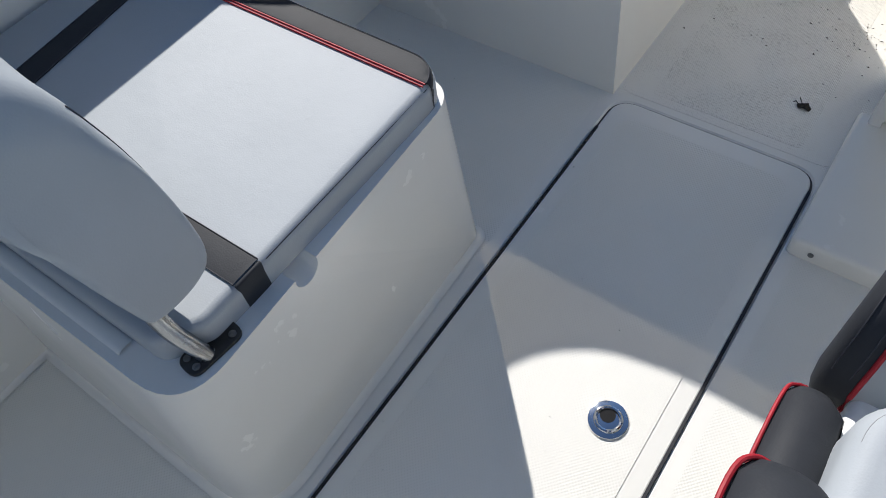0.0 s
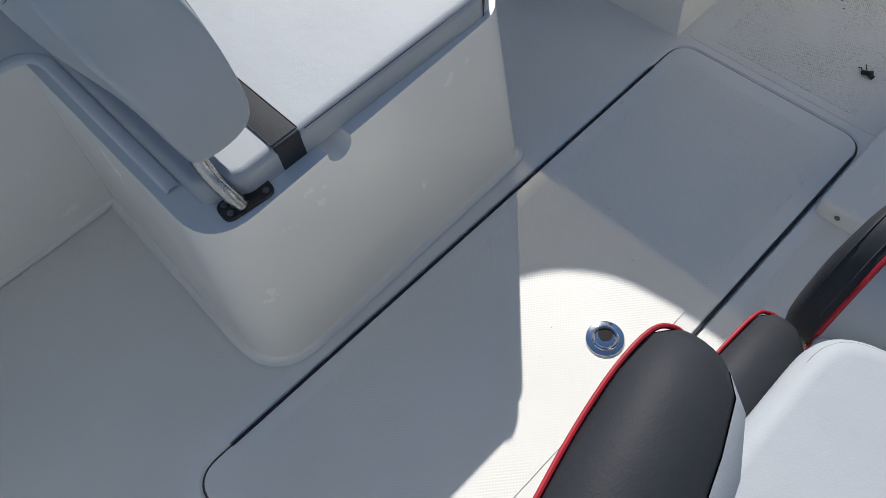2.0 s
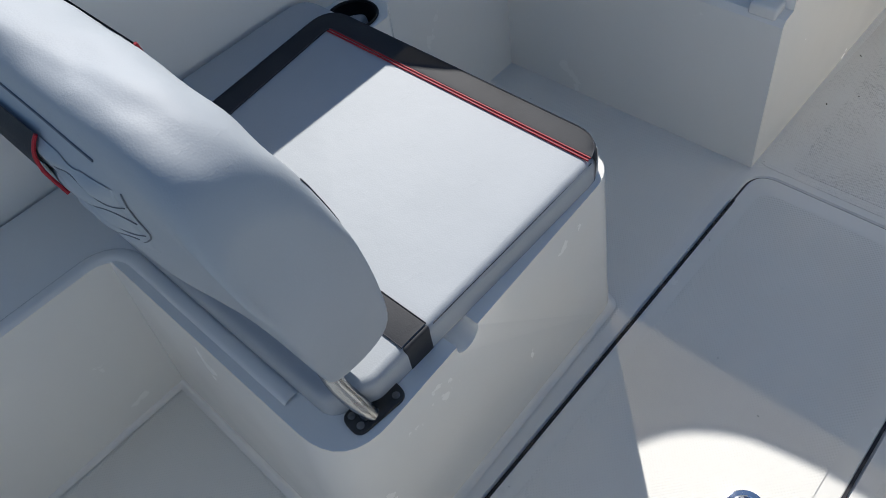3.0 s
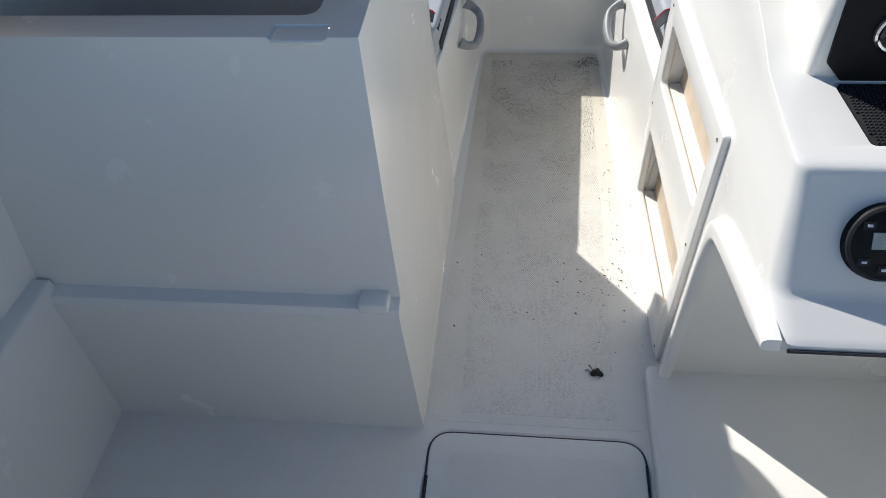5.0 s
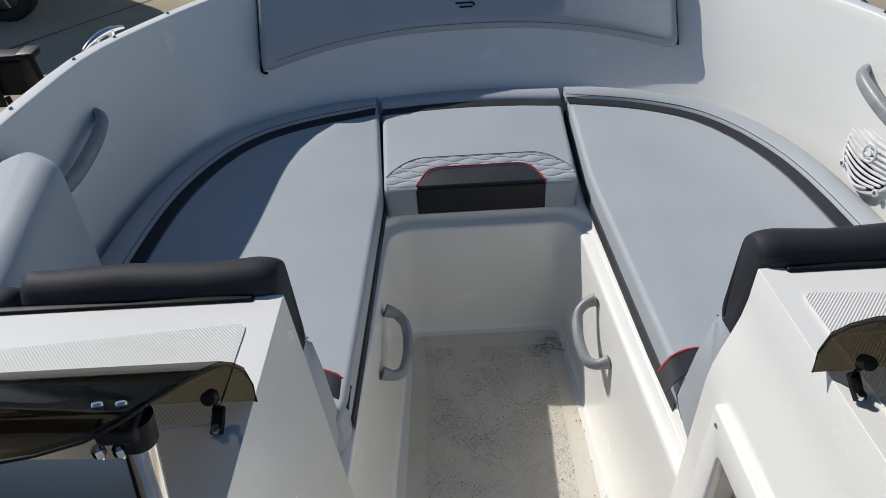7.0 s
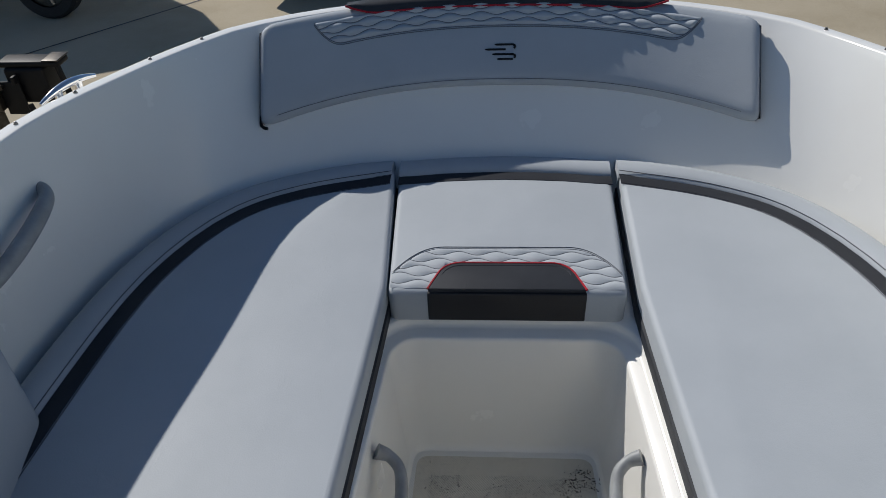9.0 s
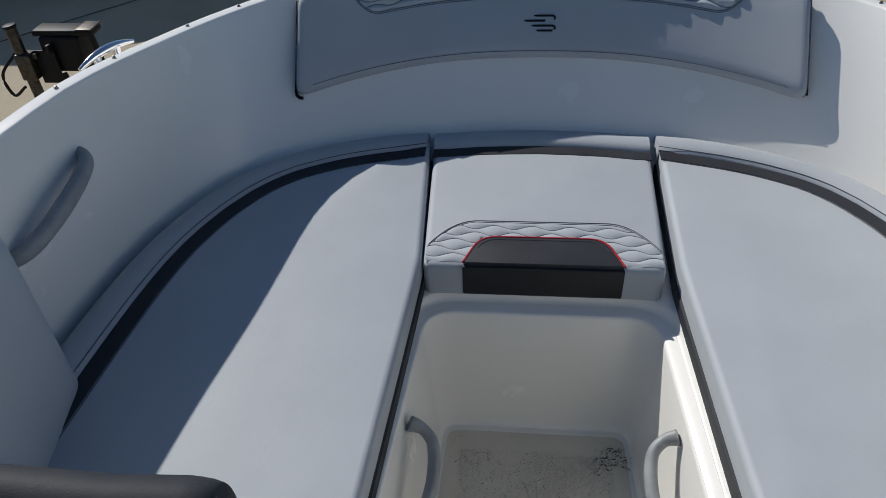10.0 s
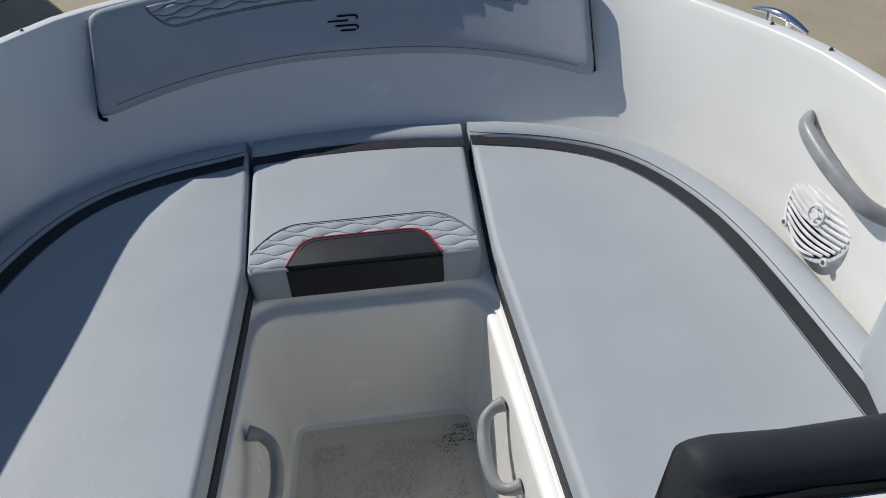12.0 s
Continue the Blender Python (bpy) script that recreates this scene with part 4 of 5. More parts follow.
    def plate(cu, cw, du, dw, lift, mat, name, lab=""):
        o = c + n * (0.0145 + lift)
        bm = bmesh.new()
        vs = [bm.verts.new(o + u * (cu + a * du) + w * (cw + b * dw) + n * d) for d in (-0.002, 0.001) for a, b in ((-1, -1), (1, -1), (1, 1), (-1, 1))]
        bm.faces.new(vs[4:])
        for a in range(4):
            b = (a + 1) % 4
            bm.faces.new((vs[a], vs[b], vs[4 + b], vs[4 + a]))
        return keep(part(name, bm, mat, None, lab), h)
    plate(0.0, 0.004, 0.019, 0.011, 0.0, DISPLAY, "display", "grey display")
    for a in range(8):
        ang = math.pi / 2 + math.pi / 4 * a
        cu, cw = 0.036 * math.cos(ang), 0.034 * math.sin(ang)
        if abs(cu) > 0.03 and abs(cw) < 0.003:
            continue
        plate(cu, cw, 0.0075, 0.005, 0.0, RUBBER, "button")
        plate(cu, cw, 0.003, 0.0016, 0.0022, WHITEPL, "button_mark")
    return h


helm_console()


def side_pockets():
    h = holder("side_pocket_panel", (0.26, 1.28, 0.0))
    tagged(h, "white two-pocket storage panel on the helm side", "storage panel")

    def P(y, z, out=0.0):
        return Vector((0.252 + 0.022 * z / 0.8 + toe(y) - out, y, z))

    def bar(name, y0, y1, z0, z1, o0, o1, r=0.006, mat=GEL, label=""):
        bm = bmesh.new()
        bmesh.ops.create_cube(bm, size=1)
        for v in bm.verts:
            v.co = P(y0 if v.co.y < 0 else y1, z0 if v.co.z < 0 else z1, o1 if v.co.x < 0 else o0)
        bmesh.ops.bevel(bm, geom=bm.edges[:], offset=r, segments=3, affect="EDGES", profile=0.5)
        return keep(part(name, bm, mat, None, label), h)
    bm = bmesh.new()
    bmesh.ops.create_cube(bm, size=1)
    for v in bm.verts:
        v.co = P(1.040 if v.co.y < 0 else 1.542, 0.004 if v.co.z < 0 else 0.620, 0.012 if v.co.x < 0 else -0.006)
    holes = [box(0.20, 0.35, 1.086, 1.499, z0, z1, 0.010) for z0, z1 in ((0.105, 0.292), (0.425, 0.562))]
    keep(part("frame", solid(bm, holes, 0.0055, 4, 40), GEL, None, "", 50), h)
    for z in (0.100, 0.420):
        bar("pocket_floor", 1.075, 1.505, z - 0.012, z, -0.036, -0.004, 0.001)
    for y, z in ((1.522, 0.598), (1.525, 0.352), (1.52, 0.03), (1.062, 0.598), (1.060, 0.352), (1.062, 0.03)):
        p = P(y, z, 0.0115)
        keep(part("screw", cyl(p, p + Vector((-0.0025, 0, 0)), 0.0034, 12, None, 0.001), SATIN, None), h)
    # one cream back behind both openings, darker than the white frame
    bar("pocket_back", 1.068, 1.507, 0.032, 0.588, -0.040, -0.034, 0.001, CREAM, "cream back of the pockets")
    # rim of the knee opening beside the panel
    line = spline([P(0.976, 0.02, 0.006), P(0.974, 0.28, 0.006), P(0.968, 0.45, 0.006), P(0.950, 0.496, 0.006), P(0.915, 0.514, 0.006), P(0.80, 0.545, 0.006), P(0.655, 0.578, 0.006)], 6)
    rows = []
    for i, p in enumerate(line):
        d = (line[min(i + 1, len(line) - 1)] - line[max(i - 1, 0)]).normalized()
        n = Vector((1, 0, 0)).cross(d).normalized()
        w = (0.011 + 0.009 * min(1.0, max(0.0, (p.z - 0.40) / 0.09))) * (1.0, 0.92, 0.75, 0.45)[max(0, i - len(line) + 4)]
        rows.append([p + n * (w * a) + Vector((o, 0, 0)) for a, o in ((-1.0, 0.012), (-1.0, -0.004), (-0.85, -0.010), (-0.5, -0.0125), (0.5, -0.0125), (0.85, -0.010), (1.0, -0.004), (1.0, 0.012))])
    tagged(obj("knee_opening_rim", loft(rows, True, True), GEL, 60), "rounded white rim of the knee opening", "trim", kind="structure")
    tagged(obj("dash_seam", tube([(0.30, 0.6535, 0.569), (0.5, 0.6535, 0.569), (0.97, 0.6535, 0.569)], 0.0028, 6), GASKET), "dark sealant line along the dash lip", "trim", kind="structure")
    fr = box(0.228, 0.98, 0.628, 1.0, -0.01, 0.048, 0.012)
    tagged(obj("foot_rest", fr, GEL), "white moulded foot step under the helm", "step", kind="structure")
    s = obj("foot_rest_screw", cyl((0.27, 0.628, 0.022), (0.27, 0.625, 0.022), 0.0055, 12, None, 0.001), STEEL)
    tagged(s, "small steel screw in the foot step", "screw")
    return h


side_pockets()


# ---- windscreens on their posts ----
def windscreen(side):
    h = holder("windscreen", (0.55 * side, 1.42, 0.82))
    tagged(h, "smoked acrylic windscreen raked aft on a chrome post", "windscreen", "windscreens")
    # inner end of the curved screen: across, along and up, from foot to top
    inner = [(0.292, 1.416, 0.812), (0.292, 1.418, 0.835), (0.292, 1.409, 0.865), (0.291, 1.386, 0.896), (0.290, 1.357, 0.928), (0.289, 1.30, 0.974), (0.290, 1.238, 1.018), (0.294, 1.205, 1.037), (0.304, 1.182, 1.049), (0.325, 1.168, 1.056), (0.365, 1.157, 1.061), (0.43, 1.151, 1.064), (0.50, 1.149, 1.065)]
    top = spline([(0.70, 1.149, 1.092 if side > 0 else 1.065), (0.80, 1.140, 1.092 if side > 0 else 1.068), (0.90, 1.115, 1.085 if side > 0 else 1.070), (0.985, 1.04, 1.066), (1.02, 0.90, 1.04), (1.02, 0.75, 0.98), (1.03, 0.55, 0.82)], 4)
    foot = spline([(0.70, 1.418, 0.812), (0.80, 1.402, 0.812), (0.90, 1.37, 0.81), (0.985, 1.28, 0.80), (1.005, 1.10, 0.80), (1.02, 0.85, 0.80), (1.03, 0.54, 0.80)], 4)
    rows = []
    for x0, y0, z0 in inner:
        x0 -= 0.008 if side > 0 else 0.0
        z0 = 0.812 + (z0 - 0.812) * (1.105 if side > 0 else 1.0)
        v = (z0 - 0.812) / (0.280 if side > 0 else 0.253)
        row = [Vector((x0 + (0.70 - x0) * i / 10, y0, z0)) for i in range(10)]
        bow = y0 - (1.416 - 0.267 * v)
        row += [p.lerp(q, v) + Vector((0, bow * (1 - i / (len(top) - 1)), 0)) for i, (p, q) in enumerate(zip(foot, top))]
        rows.append([Vector((p.x * side, p.y, p.z)) for p in row])
    back = [[p + Vector((0.001 * side, 0.0028, 0.0028)) for p in r] for r in rows]
    ring = rows + back[::-1]
    bm = loft(ring + [rows[0]])
    bmesh.ops.remove_doubles(bm, verts=bm.verts, dist=1e-6)
    bmesh.ops.holes_fill(bm, edges=[e for e in bm.edges if e.is_boundary], sides=0)
    keep(part("screen", bm, TINT, None, "smoked brown acrylic"), h)
    keep(part("edge_trim", tube([r[0] for r in rows] + rows[-1][1:], [0.0012] * (len(rows) - 3) + [0.002, 0.0026, 0.003] + [0.0032] * (len(rows[-1]) - 1), 6), BLACK, None, "black top edge"), h)
    b0 = Vector((0.307, 1.222, 0.826)) if side > 0 else Vector((-0.322, 1.222, 0.824))
    t0 = Vector((0.289, 1.222, 1.030)) if side > 0 else Vector((-0.304, 1.232, 1.002))
    d = (t0 - b0).normalized()
    keep(part("post", cyl(b0, t0, 0.0115, 24), CHROME, None, "polished steel post"), h)
    keep(part("collar", cyl(t0 - d * 0.014, t0 + d * 0.010, 0.0135, 20), BLACK, None), h)
    keep(part("top_bracket", box(t0.x + 0.006 * side - 0.014, t0.x + 0.006 * side + 0.014, t0.y - 0.018, t0.y + 0.008, t0.z, t0.z + 0.015, 0.004), BLACK, None, "black swivel bracket"), h)
    for i in (-1, 1):
        c = Vector((t0.x + 0.007 * i + 0.014 * side, t0.y - 0.016, t0.z))
        keep(part("bolt", cyl(c + Vector((0, 0, -0.013)), c, 0.0022, 10), CHROME, None), h)
        keep(part("nut", cyl(c + Vector((0, 0, -0.009)), c + Vector((0, 0, -0.002)), 0.0045, 6), CHROME, None), h)
        q = Vector((t0.x + 0.008 * i + 0.008 * side, t0.y - 0.004, t0.z + 0.0245))
        keep(part("bolt_head", cyl(q, q + Vector((0, 0.002, 0.003)), 0.0046, 16, 0.0032, 0.0008), CHROME, None), h)
    keep(part("socket", cyl(b0 - d * 0.006, b0 + d * 0.012, 0.0128, 20), BLACK, None), h)
    foot_b = box(-0.0105, 0.0105, -0.042, 0.014, 0.819, 0.833, 0.005)
    bmesh.ops.transform(foot_b, matrix=Matrix.Translation((b0.x, b0.y, 0)) @ Matrix.Rotation(radians(-3) * -side, 4, "Z"), verts=foot_b.verts)
    keep(part("foot", foot_b, BLACK, None, "black post foot"), h)
    for i in (0, 1):
        y = -0.032 + 0.016 * i
        q = Vector((b0.x - side * 0.05 * y, b0.y + y, 0.834))
        keep(part("foot_screw", cyl(q, q + Vector((0, 0, 0.004)), 0.005, 12, None, 0.001), CHROME, None), h)
    # clips along the foot of the screen
    for x in (0.309 if side > 0 else 0.322, 0.80 if side > 0 else 0.735):
        yb = 1.412 if x < 0.7 else 1.388
        q = Vector((x * side, yb - 0.012, 0.818))
        keep(part("clip", join_bm(tube([q + Vector((0, -0.03, 0.002)), q + Vector((0, -0.02, 0.006)), q + Vector((0, -0.008, 0.014)), q + Vector((0, -0.014, 0.034))], 0.007, 8, False, True, 0.6), cyl(q + Vector((0, -0.024, 0.046)), q + Vector((0, -0.012, 0.038)), 0.0075, 16, None, 0.002)), BLACK, None, "black screen clip"), h)
        keep(part("clip_screw", cyl(q + Vector((0, -0.028, 0.004)), q + Vector((0, -0.029, 0.010)), 0.0045, 10), CHROME, None), h)
    return h


windscreen(1)
windscreen(-1)


# ---- cockpit: port seat ----
def port_seat_base():
    top = round_poly([(-0.276, 0.338), (-0.99, 0.338), (-0.99, -1.5), (-0.80, -1.5), (-0.79, -0.262), (-0.250, -0.262)], [0.064, 0, 0, 0, 0, 0.080], 8)
    bot = round_poly([(-0.277, 0.366), (-0.99, 0.36), (-0.99, -1.5), (-0.835, -1.5), (-0.832, -0.288), (-0.258, -0.294)], [0.020, 0, 0, 0, 0, 0.100], 8)
    cove = [Vector(p) for p in bot[11:]] + [Vector(p) for p in bot[:9]]
    bm = bmesh.new()
    a = [bm.verts.new((x, y, -0.01)) for x, y in bot]
    b = [bm.verts.new((x, y, 0.413)) for x, y in top]
    bm.faces.new(a)
    bm.faces.new(b[::-1])
    for i in range(len(a)):
        j = (i + 1) % len(a)
        bm.faces.new((a[i], a[j], b[j], b[i]))
    notch = cyl((-0.215, -0.03, 0.388), (-0.30, -0.03, 0.424), 0.022)
    ob = obj("port_seat_base", solid(bm, (notch,), 0.017, 5, 20), GEL, 45)
    tagged(ob, "white moulded seat base box on the cockpit floor", "seat base", kind="structure")
    rows = [[(p.x, p.y, z) for p in offset_open(cove, -d)] for d, z in ((-0.006, 0.026), (-0.0015, 0.014), (0.002, 0.008), (0.007, 0.004), (0.014, 0.0022))]
    tagged(obj("seat_base_cove", loft(rows), GEL, 60), "white rounded cove where seat base meets floor", "trim", kind="structure")
    path = [Vector((-0.375, -0.236)), Vector((-0.74, -0.236))] + [Vector((-0.74 - 0.06 * math.sin(q), -0.296 + 0.06 * math.cos(q))) for q in [math.pi / 2 * i / 8 for i in range(1, 9)]] + [Vector((-0.803, -0.6)), Vector((-0.813, -1.45))]
    rows = [[(p.x, p.y, z) for p in offset_open(path, d)] for d, z in ((0.014, 0.411), (0.010, 0.4155), (0.005, 0.4175), (-0.005, 0.4175), (-0.010, 0.4155), (-0.014, 0.411))]
    tagged(obj("seat_base_rim", loft(rows), GEL, 45), "raised moulded rim of the seat base", "trim", kind="structure")
    # side ledge and cup holder between seat and console
    foot = bmesh.new()
    lo = [foot.verts.new(p) for p in ((-0.905, 0.345, -0.01), (-0.905, 0.90, -0.01), (-1.03, 0.90, -0.01), (-1.03, 0.345, -0.01))]
    hi = [foot.verts.new(p) for p in ((-0.945, 0.345, 0.37), (-0.93, 0.90, 0.37), (-1.03, 0.90, 0.37), (-1.03, 0.345, 0.37))]
    foot.faces.new(lo)
    foot.faces.new(hi[::-1])
    for i in range(4):
        j = (i + 1) % 4
        foot.faces.new((lo[i], lo[j], hi[j], hi[i]))
    tagged(obj("side_ledge", solid(foot, (), 0.008, 3), GEL, 45), "white moulded ledge along the hull side", "ledge", kind="structure")
    boss = round_poly([(-0.862, 0.345), (-0.862, 0.43), (-0.895, 0.462), (-1.02, 0.462), (-1.02, 0.345)], 0.012, 3)
    cup = cyl((-0.925, 0.392, 0.25), (-0.925, 0.392, 0.5), 0.050, 28)
    tagged(obj("cup_holder_boss", solid(slab(boss, 0.0, 0.40), (cup,), 0.005, 2), GEL, 45), "white moulded cup holder block", "cup holder", kind="structure")
    tagged(obj("cup_holder", join_bm(cyl((-0.925, 0.392, 0.255), (-0.925, 0.392, 0.27), 0.049, 28), tube([(-0.925 + 0.0505 * math.cos(q), 0.392 + 0.0505 * math.sin(q), 0.402) for q in [i * math.pi / 14 for i in range(28)]], 0.003, 6, True), loft([[(-0.925 + 0.0495 * math.cos(q), 0.392 + 0.0495 * math.sin(q), z) for q in [i * math.pi / 14 for i in range(28)]] for z in (0.26, 0.402)], True)), BLACK), "black round cup holder beside the seat", "cup holder")


port_seat_base()


def port_seat():
    h = holder("passenger_seat", (-0.6, 0.1, 0.42))
    tagged(h, "pale vinyl passenger seat, charcoal bands, swing backrest", "seat")
    poly = round_poly([(-0.283, -0.166), (-0.282, 0.328), (-0.985, 0.335), (-0.985, -0.224), (-0.318, -0.224)], [0.03, 0.058, 0.05, 0.04, 0.03], 10)[::-1]
    poly = poly if sum((poly[i - 1].x * p.y - p.x * poly[i - 1].y) for i, p in enumerate(poly)) > 0 else poly[::-1]
    z1 = 0.461
    keep(part("cushion", pad(poly, 0.408, z1, 0.014, under=0.005), VIN, None), h)
    # one charcoal band round three sides of the pale panel
    bend = [math.pi / 2 * (0.17 + 0.83 * q / 6) for q in range(7)]
    turn = [(-0.340 + 0.054 * math.cos(q), 0.270 + 0.056 * math.sin(q)) for q in bend]
    o = round_poly(turn + [(-0.905, 0.331), (-0.86, -0.112), (-0.289, -0.112)], [0] * 7 + [0.05, 0.07, 0], 8)
    i_ = round_poly([(p[0], 0.2835) for p in turn] + [(-0.858, 0.288), (-0.812, -0.068), (-0.289, -0.068)], [0] * 7 + [0.012, 0.07, 0], 8)
    keep(part("band", strip([(p.x, p.y, z1 + 0.0005) for p in o], [(p.x, p.y, z1 + 0.0005) for p in i_], 0, 0.002), VIN_DARK, None, "charcoal vinyl band"), h)
    keep(part("band_end", box(-0.289, -0.2825, -0.112, -0.068, 0.404, z1 + 0.001, 0.003), VIN_DARK, None, "black band end"), h)
    wrap = [[(-0.340 + (0.058 + d) * math.cos(q), 0.270 + (0.059 + d) * math.sin(q), z) for q in bend] for d, z in ((0.0015, 0.404), (0.002, 0.444), (0.0012, 0.454), (-0.0012, 0.459), (-0.005, z1 + 0.001))]
    keep(part("band_end", loft(wrap), VIN_DARK, None, "black band end", 60), h)
    for dy in (0.0, -0.0055):
        keep(part("piping", tube([(-0.288, 0.281 + dy, z1 + 0.002), (-0.853, 0.285 + dy, z1 + 0.0015)], 0.0017, 6), RED, None, "red piping"), h)
    for k in (o, i_):
        keep(part("seam", tube([(p.x, p.y, z1 + 0.0025) for p in k], 0.0008, 5), THREAD, None), h)
    keep(part("seam", tube([(-0.2858, -0.06, z1 - 0.006), (-0.2858, 0.28, z1 - 0.006)], 0.0010, 5), THREAD, None), h)
    port_backrest(h)
    return h


def port_backrest(h):
    """Thick swing-over backrest across the aft end of the cushion, its cover wrinkled on top."""
    def top_z(x):
        d = -0.283 - x
        return 0.880 - 0.048 * math.exp(-max(0.0, d) / 0.10) - 0.045 * math.exp(-max(0.0, d) / 0.012) - 0.06 * math.exp(-max(0.0, 0.655 - d) / 0.015)

    def section(x):
        zt = top_z(x)
        g = min(1.0, max(0.0, (-0.345 - x) / 0.10))
        g = 0.024 * g * g * (3 - 2 * g)
        pts = [(-0.205, 0.516), (-0.150, 0.513), (-0.116, 0.535), (-0.113, 0.60), (-0.122, 0.68), (-0.134, 0.745 + (zt - 0.84) * 0.6), (-0.147, zt - 0.048), (-0.168, zt - 0.020), (-0.20, zt - 0.004), (-0.230, zt), (-0.249, zt - 0.012), (-0.258 - 0.1 * g, zt - 0.036), (-0.254 - 0.95 * g, zt - 0.082), (-0.238 - 0.9 * g, 0.66), (-0.218, 0.545)]
        return [(p.x, p.y) for p in spline([(a, b, 0) for a, b in pts], 4, True)]
    rows = []
    xs = [0.0, 0.0005, 0.002, 0.006, 0.012, 0.020, 0.030] + [0.045 + 0.0152 * i for i in range(40)] + [0.648, 0.655]
    ks = {0.0: 0.80, 0.0005: 0.88, 0.002: 0.93, 0.006: 0.965, 0.012: 0.985, 0.648: 0.96, 0.655: 0.86}
    for d in xs:
        k = ks.get(d, 1.0)
        x = -0.283 - d
        row = []
        for y, z in section(x):
            p = Vector((x - 0.020 * max(0, z - 0.72) / 0.1 * max(0.0, 1 - d / 0.1), -0.18 + (y + 0.18) * k, 0.68 + (z - 0.68) * (0.6 + 0.4 * k)))
            w = min(1.0, max(0.0, (z - 0.74) / 0.05)) * min(1.0, d / 0.05) * min(1.0, max(0.0, (y + 0.252) / 0.02))
            if w > 0:
                q = Vector((p.x * 9 + 3, p.y * 16, p.z * 4))
                p.z += w * (0.0075 * noise.noise(q) + 0.0034 * noise.noise(q * 2.6) + 0.0010 * noise.noise(q * 7.0))
                p.y += w * 0.005 * noise.noise(q * 2.0 + Vector((7, 1, 3)))
            row.append(p)
        rows.append(row)
    keep(part("backrest", loft(rows, True, True), VIN, None, "pale wrinkled vinyl backrest", 80), h)
    # seam round the end panel, and along the aft upper edge
    edge = rows[5]
    keep(part("seam", tube([p + Vector((0.0008, 0, 0)) for p in edge[9:24]], 0.0009, 5), THREAD, None), h)
    aft = [r[44] + Vector((0, -0.0004, 0)) for r in rows[13:47]]
    keep(part("seam", tube(aft, 0.0013, 6), SEAM, None), h)

    def on_aft(x, v, lift):
        z = top_z(x) - 0.05 - v
        run = section(x)[36:]
        y = run[-1][0]
        for (y0, z0), (y1, z1) in zip(run, run[1:]):
            if z1 <= z <= z0:
                y = y0 + (y1 - y0) * (z - z0) / min(-1e-6, z1 - z0)
                break
        return Vector((x, y - lift, z))
    inside = lambda x, v: 0.002 < v < 0.092 and x < -0.392 - 0.05 * max(0.0, (v - 0.05) / 0.045) ** 2
    keep(part("quilt", quilt_patch(lambda x, v, d: on_aft(x, v, 0.001 + d * min(1.0, max(0.0, (-0.397 - x) / 0.03)) - 0.003 * (x > -0.398)), -0.90, -0.395, 5, 0.02, 0.006, 0.079, 0.005, 200, lambda x, v: min(0.092, max(0.002, v))), VIN, None, "quilted vinyl", 60), h)
    for r in range(1, 5):
        pts = [(x, r * 0.02 + 0.006 * math.sin(2 * math.pi * x / 0.079 + math.pi * (r % 2))) for x in [-0.90 + 0.57 * i / 200 for i in range(201)]]
        keep(part("quilt_seam", tube([on_aft(x, v, 0.0015) for x, v in pts if inside(x, v)], 0.0007, 4), SEAM, None), h)
    keep(part("quilt_border", tube([on_aft(-0.388 - 0.05 * max(0.0, (v - 0.05) / 0.045) ** 2, v, 0.001) for v in [0.098 * i / 20 for i in range(21)]], 0.0008, 5), SEAM, None), h)
    # charcoal caps with red piping, aft and forward
    rim = [on_aft(-0.500 - 0.012 * math.sin(math.pi * i / 24) + 0.024 * (i / 12) ** 2, -0.004 + 0.060 * i / 12, 0.007 + 0.003 * math.sin(math.pi * i / 12)) for i in range(13)]
    keep(part("cap", loft([[p + Vector((0.0, 0, 0)) for p in rim], [p + Vector((-0.15, 0, 0)) for p in rim], [p + Vector((-0.30, 0.002, 0)) for p in rim]]), VIN_DARK, None, "charcoal vinyl cap"), h)
    keep(part("piping", tube(rim, 0.0020, 6), RED, None, "red piping"), h)
    arc = [Vector((-0.515 - 0.05 * (i / 10) ** 2, -0.139 - 0.012 * (1 - i / 10), 0.842 - 0.055 * i / 10)) for i in range(11)]
    keep(part("front_cap", loft([arc, [p + Vector((-0.30, 0.001, 0.004)) for p in arc]]), VIN_DARK, None, "charcoal vinyl cap"), h)
    keep(part("piping", tube(arc, 0.0019, 6), RED, None, "red piping"), h)
    for x in (-0.279, -0.93):
        pts = spline([(x, -0.188, 0.416), (x - 0.010, -0.193, 0.440), (x - 0.036, -0.198, 0.480), (x - 0.075, -0.19, 0.555)], 6)
        keep(part("swing_arm", tube(pts, 0.0115, 14), SATIN, None, "polished tube swing arm"), h)
        poly = round_poly([(-0.019, -0.040), (0.019, -0.040), (0.019, 0.040), (-0.019, 0.040)], 0.015, 5)
        bm = slab(poly, 0.0, 0.006, 0.0015)
        bmesh.ops.transform(bm, matrix=Matrix.Translation((x - 0.004, -0.178, 0.4125)) @ Matrix.Rotation(radians(-6), 4, "Z"), verts=bm.verts)
        keep(part("mounting_plate", bm, PLATE, None, "dark tarnished mounting plate"), h)
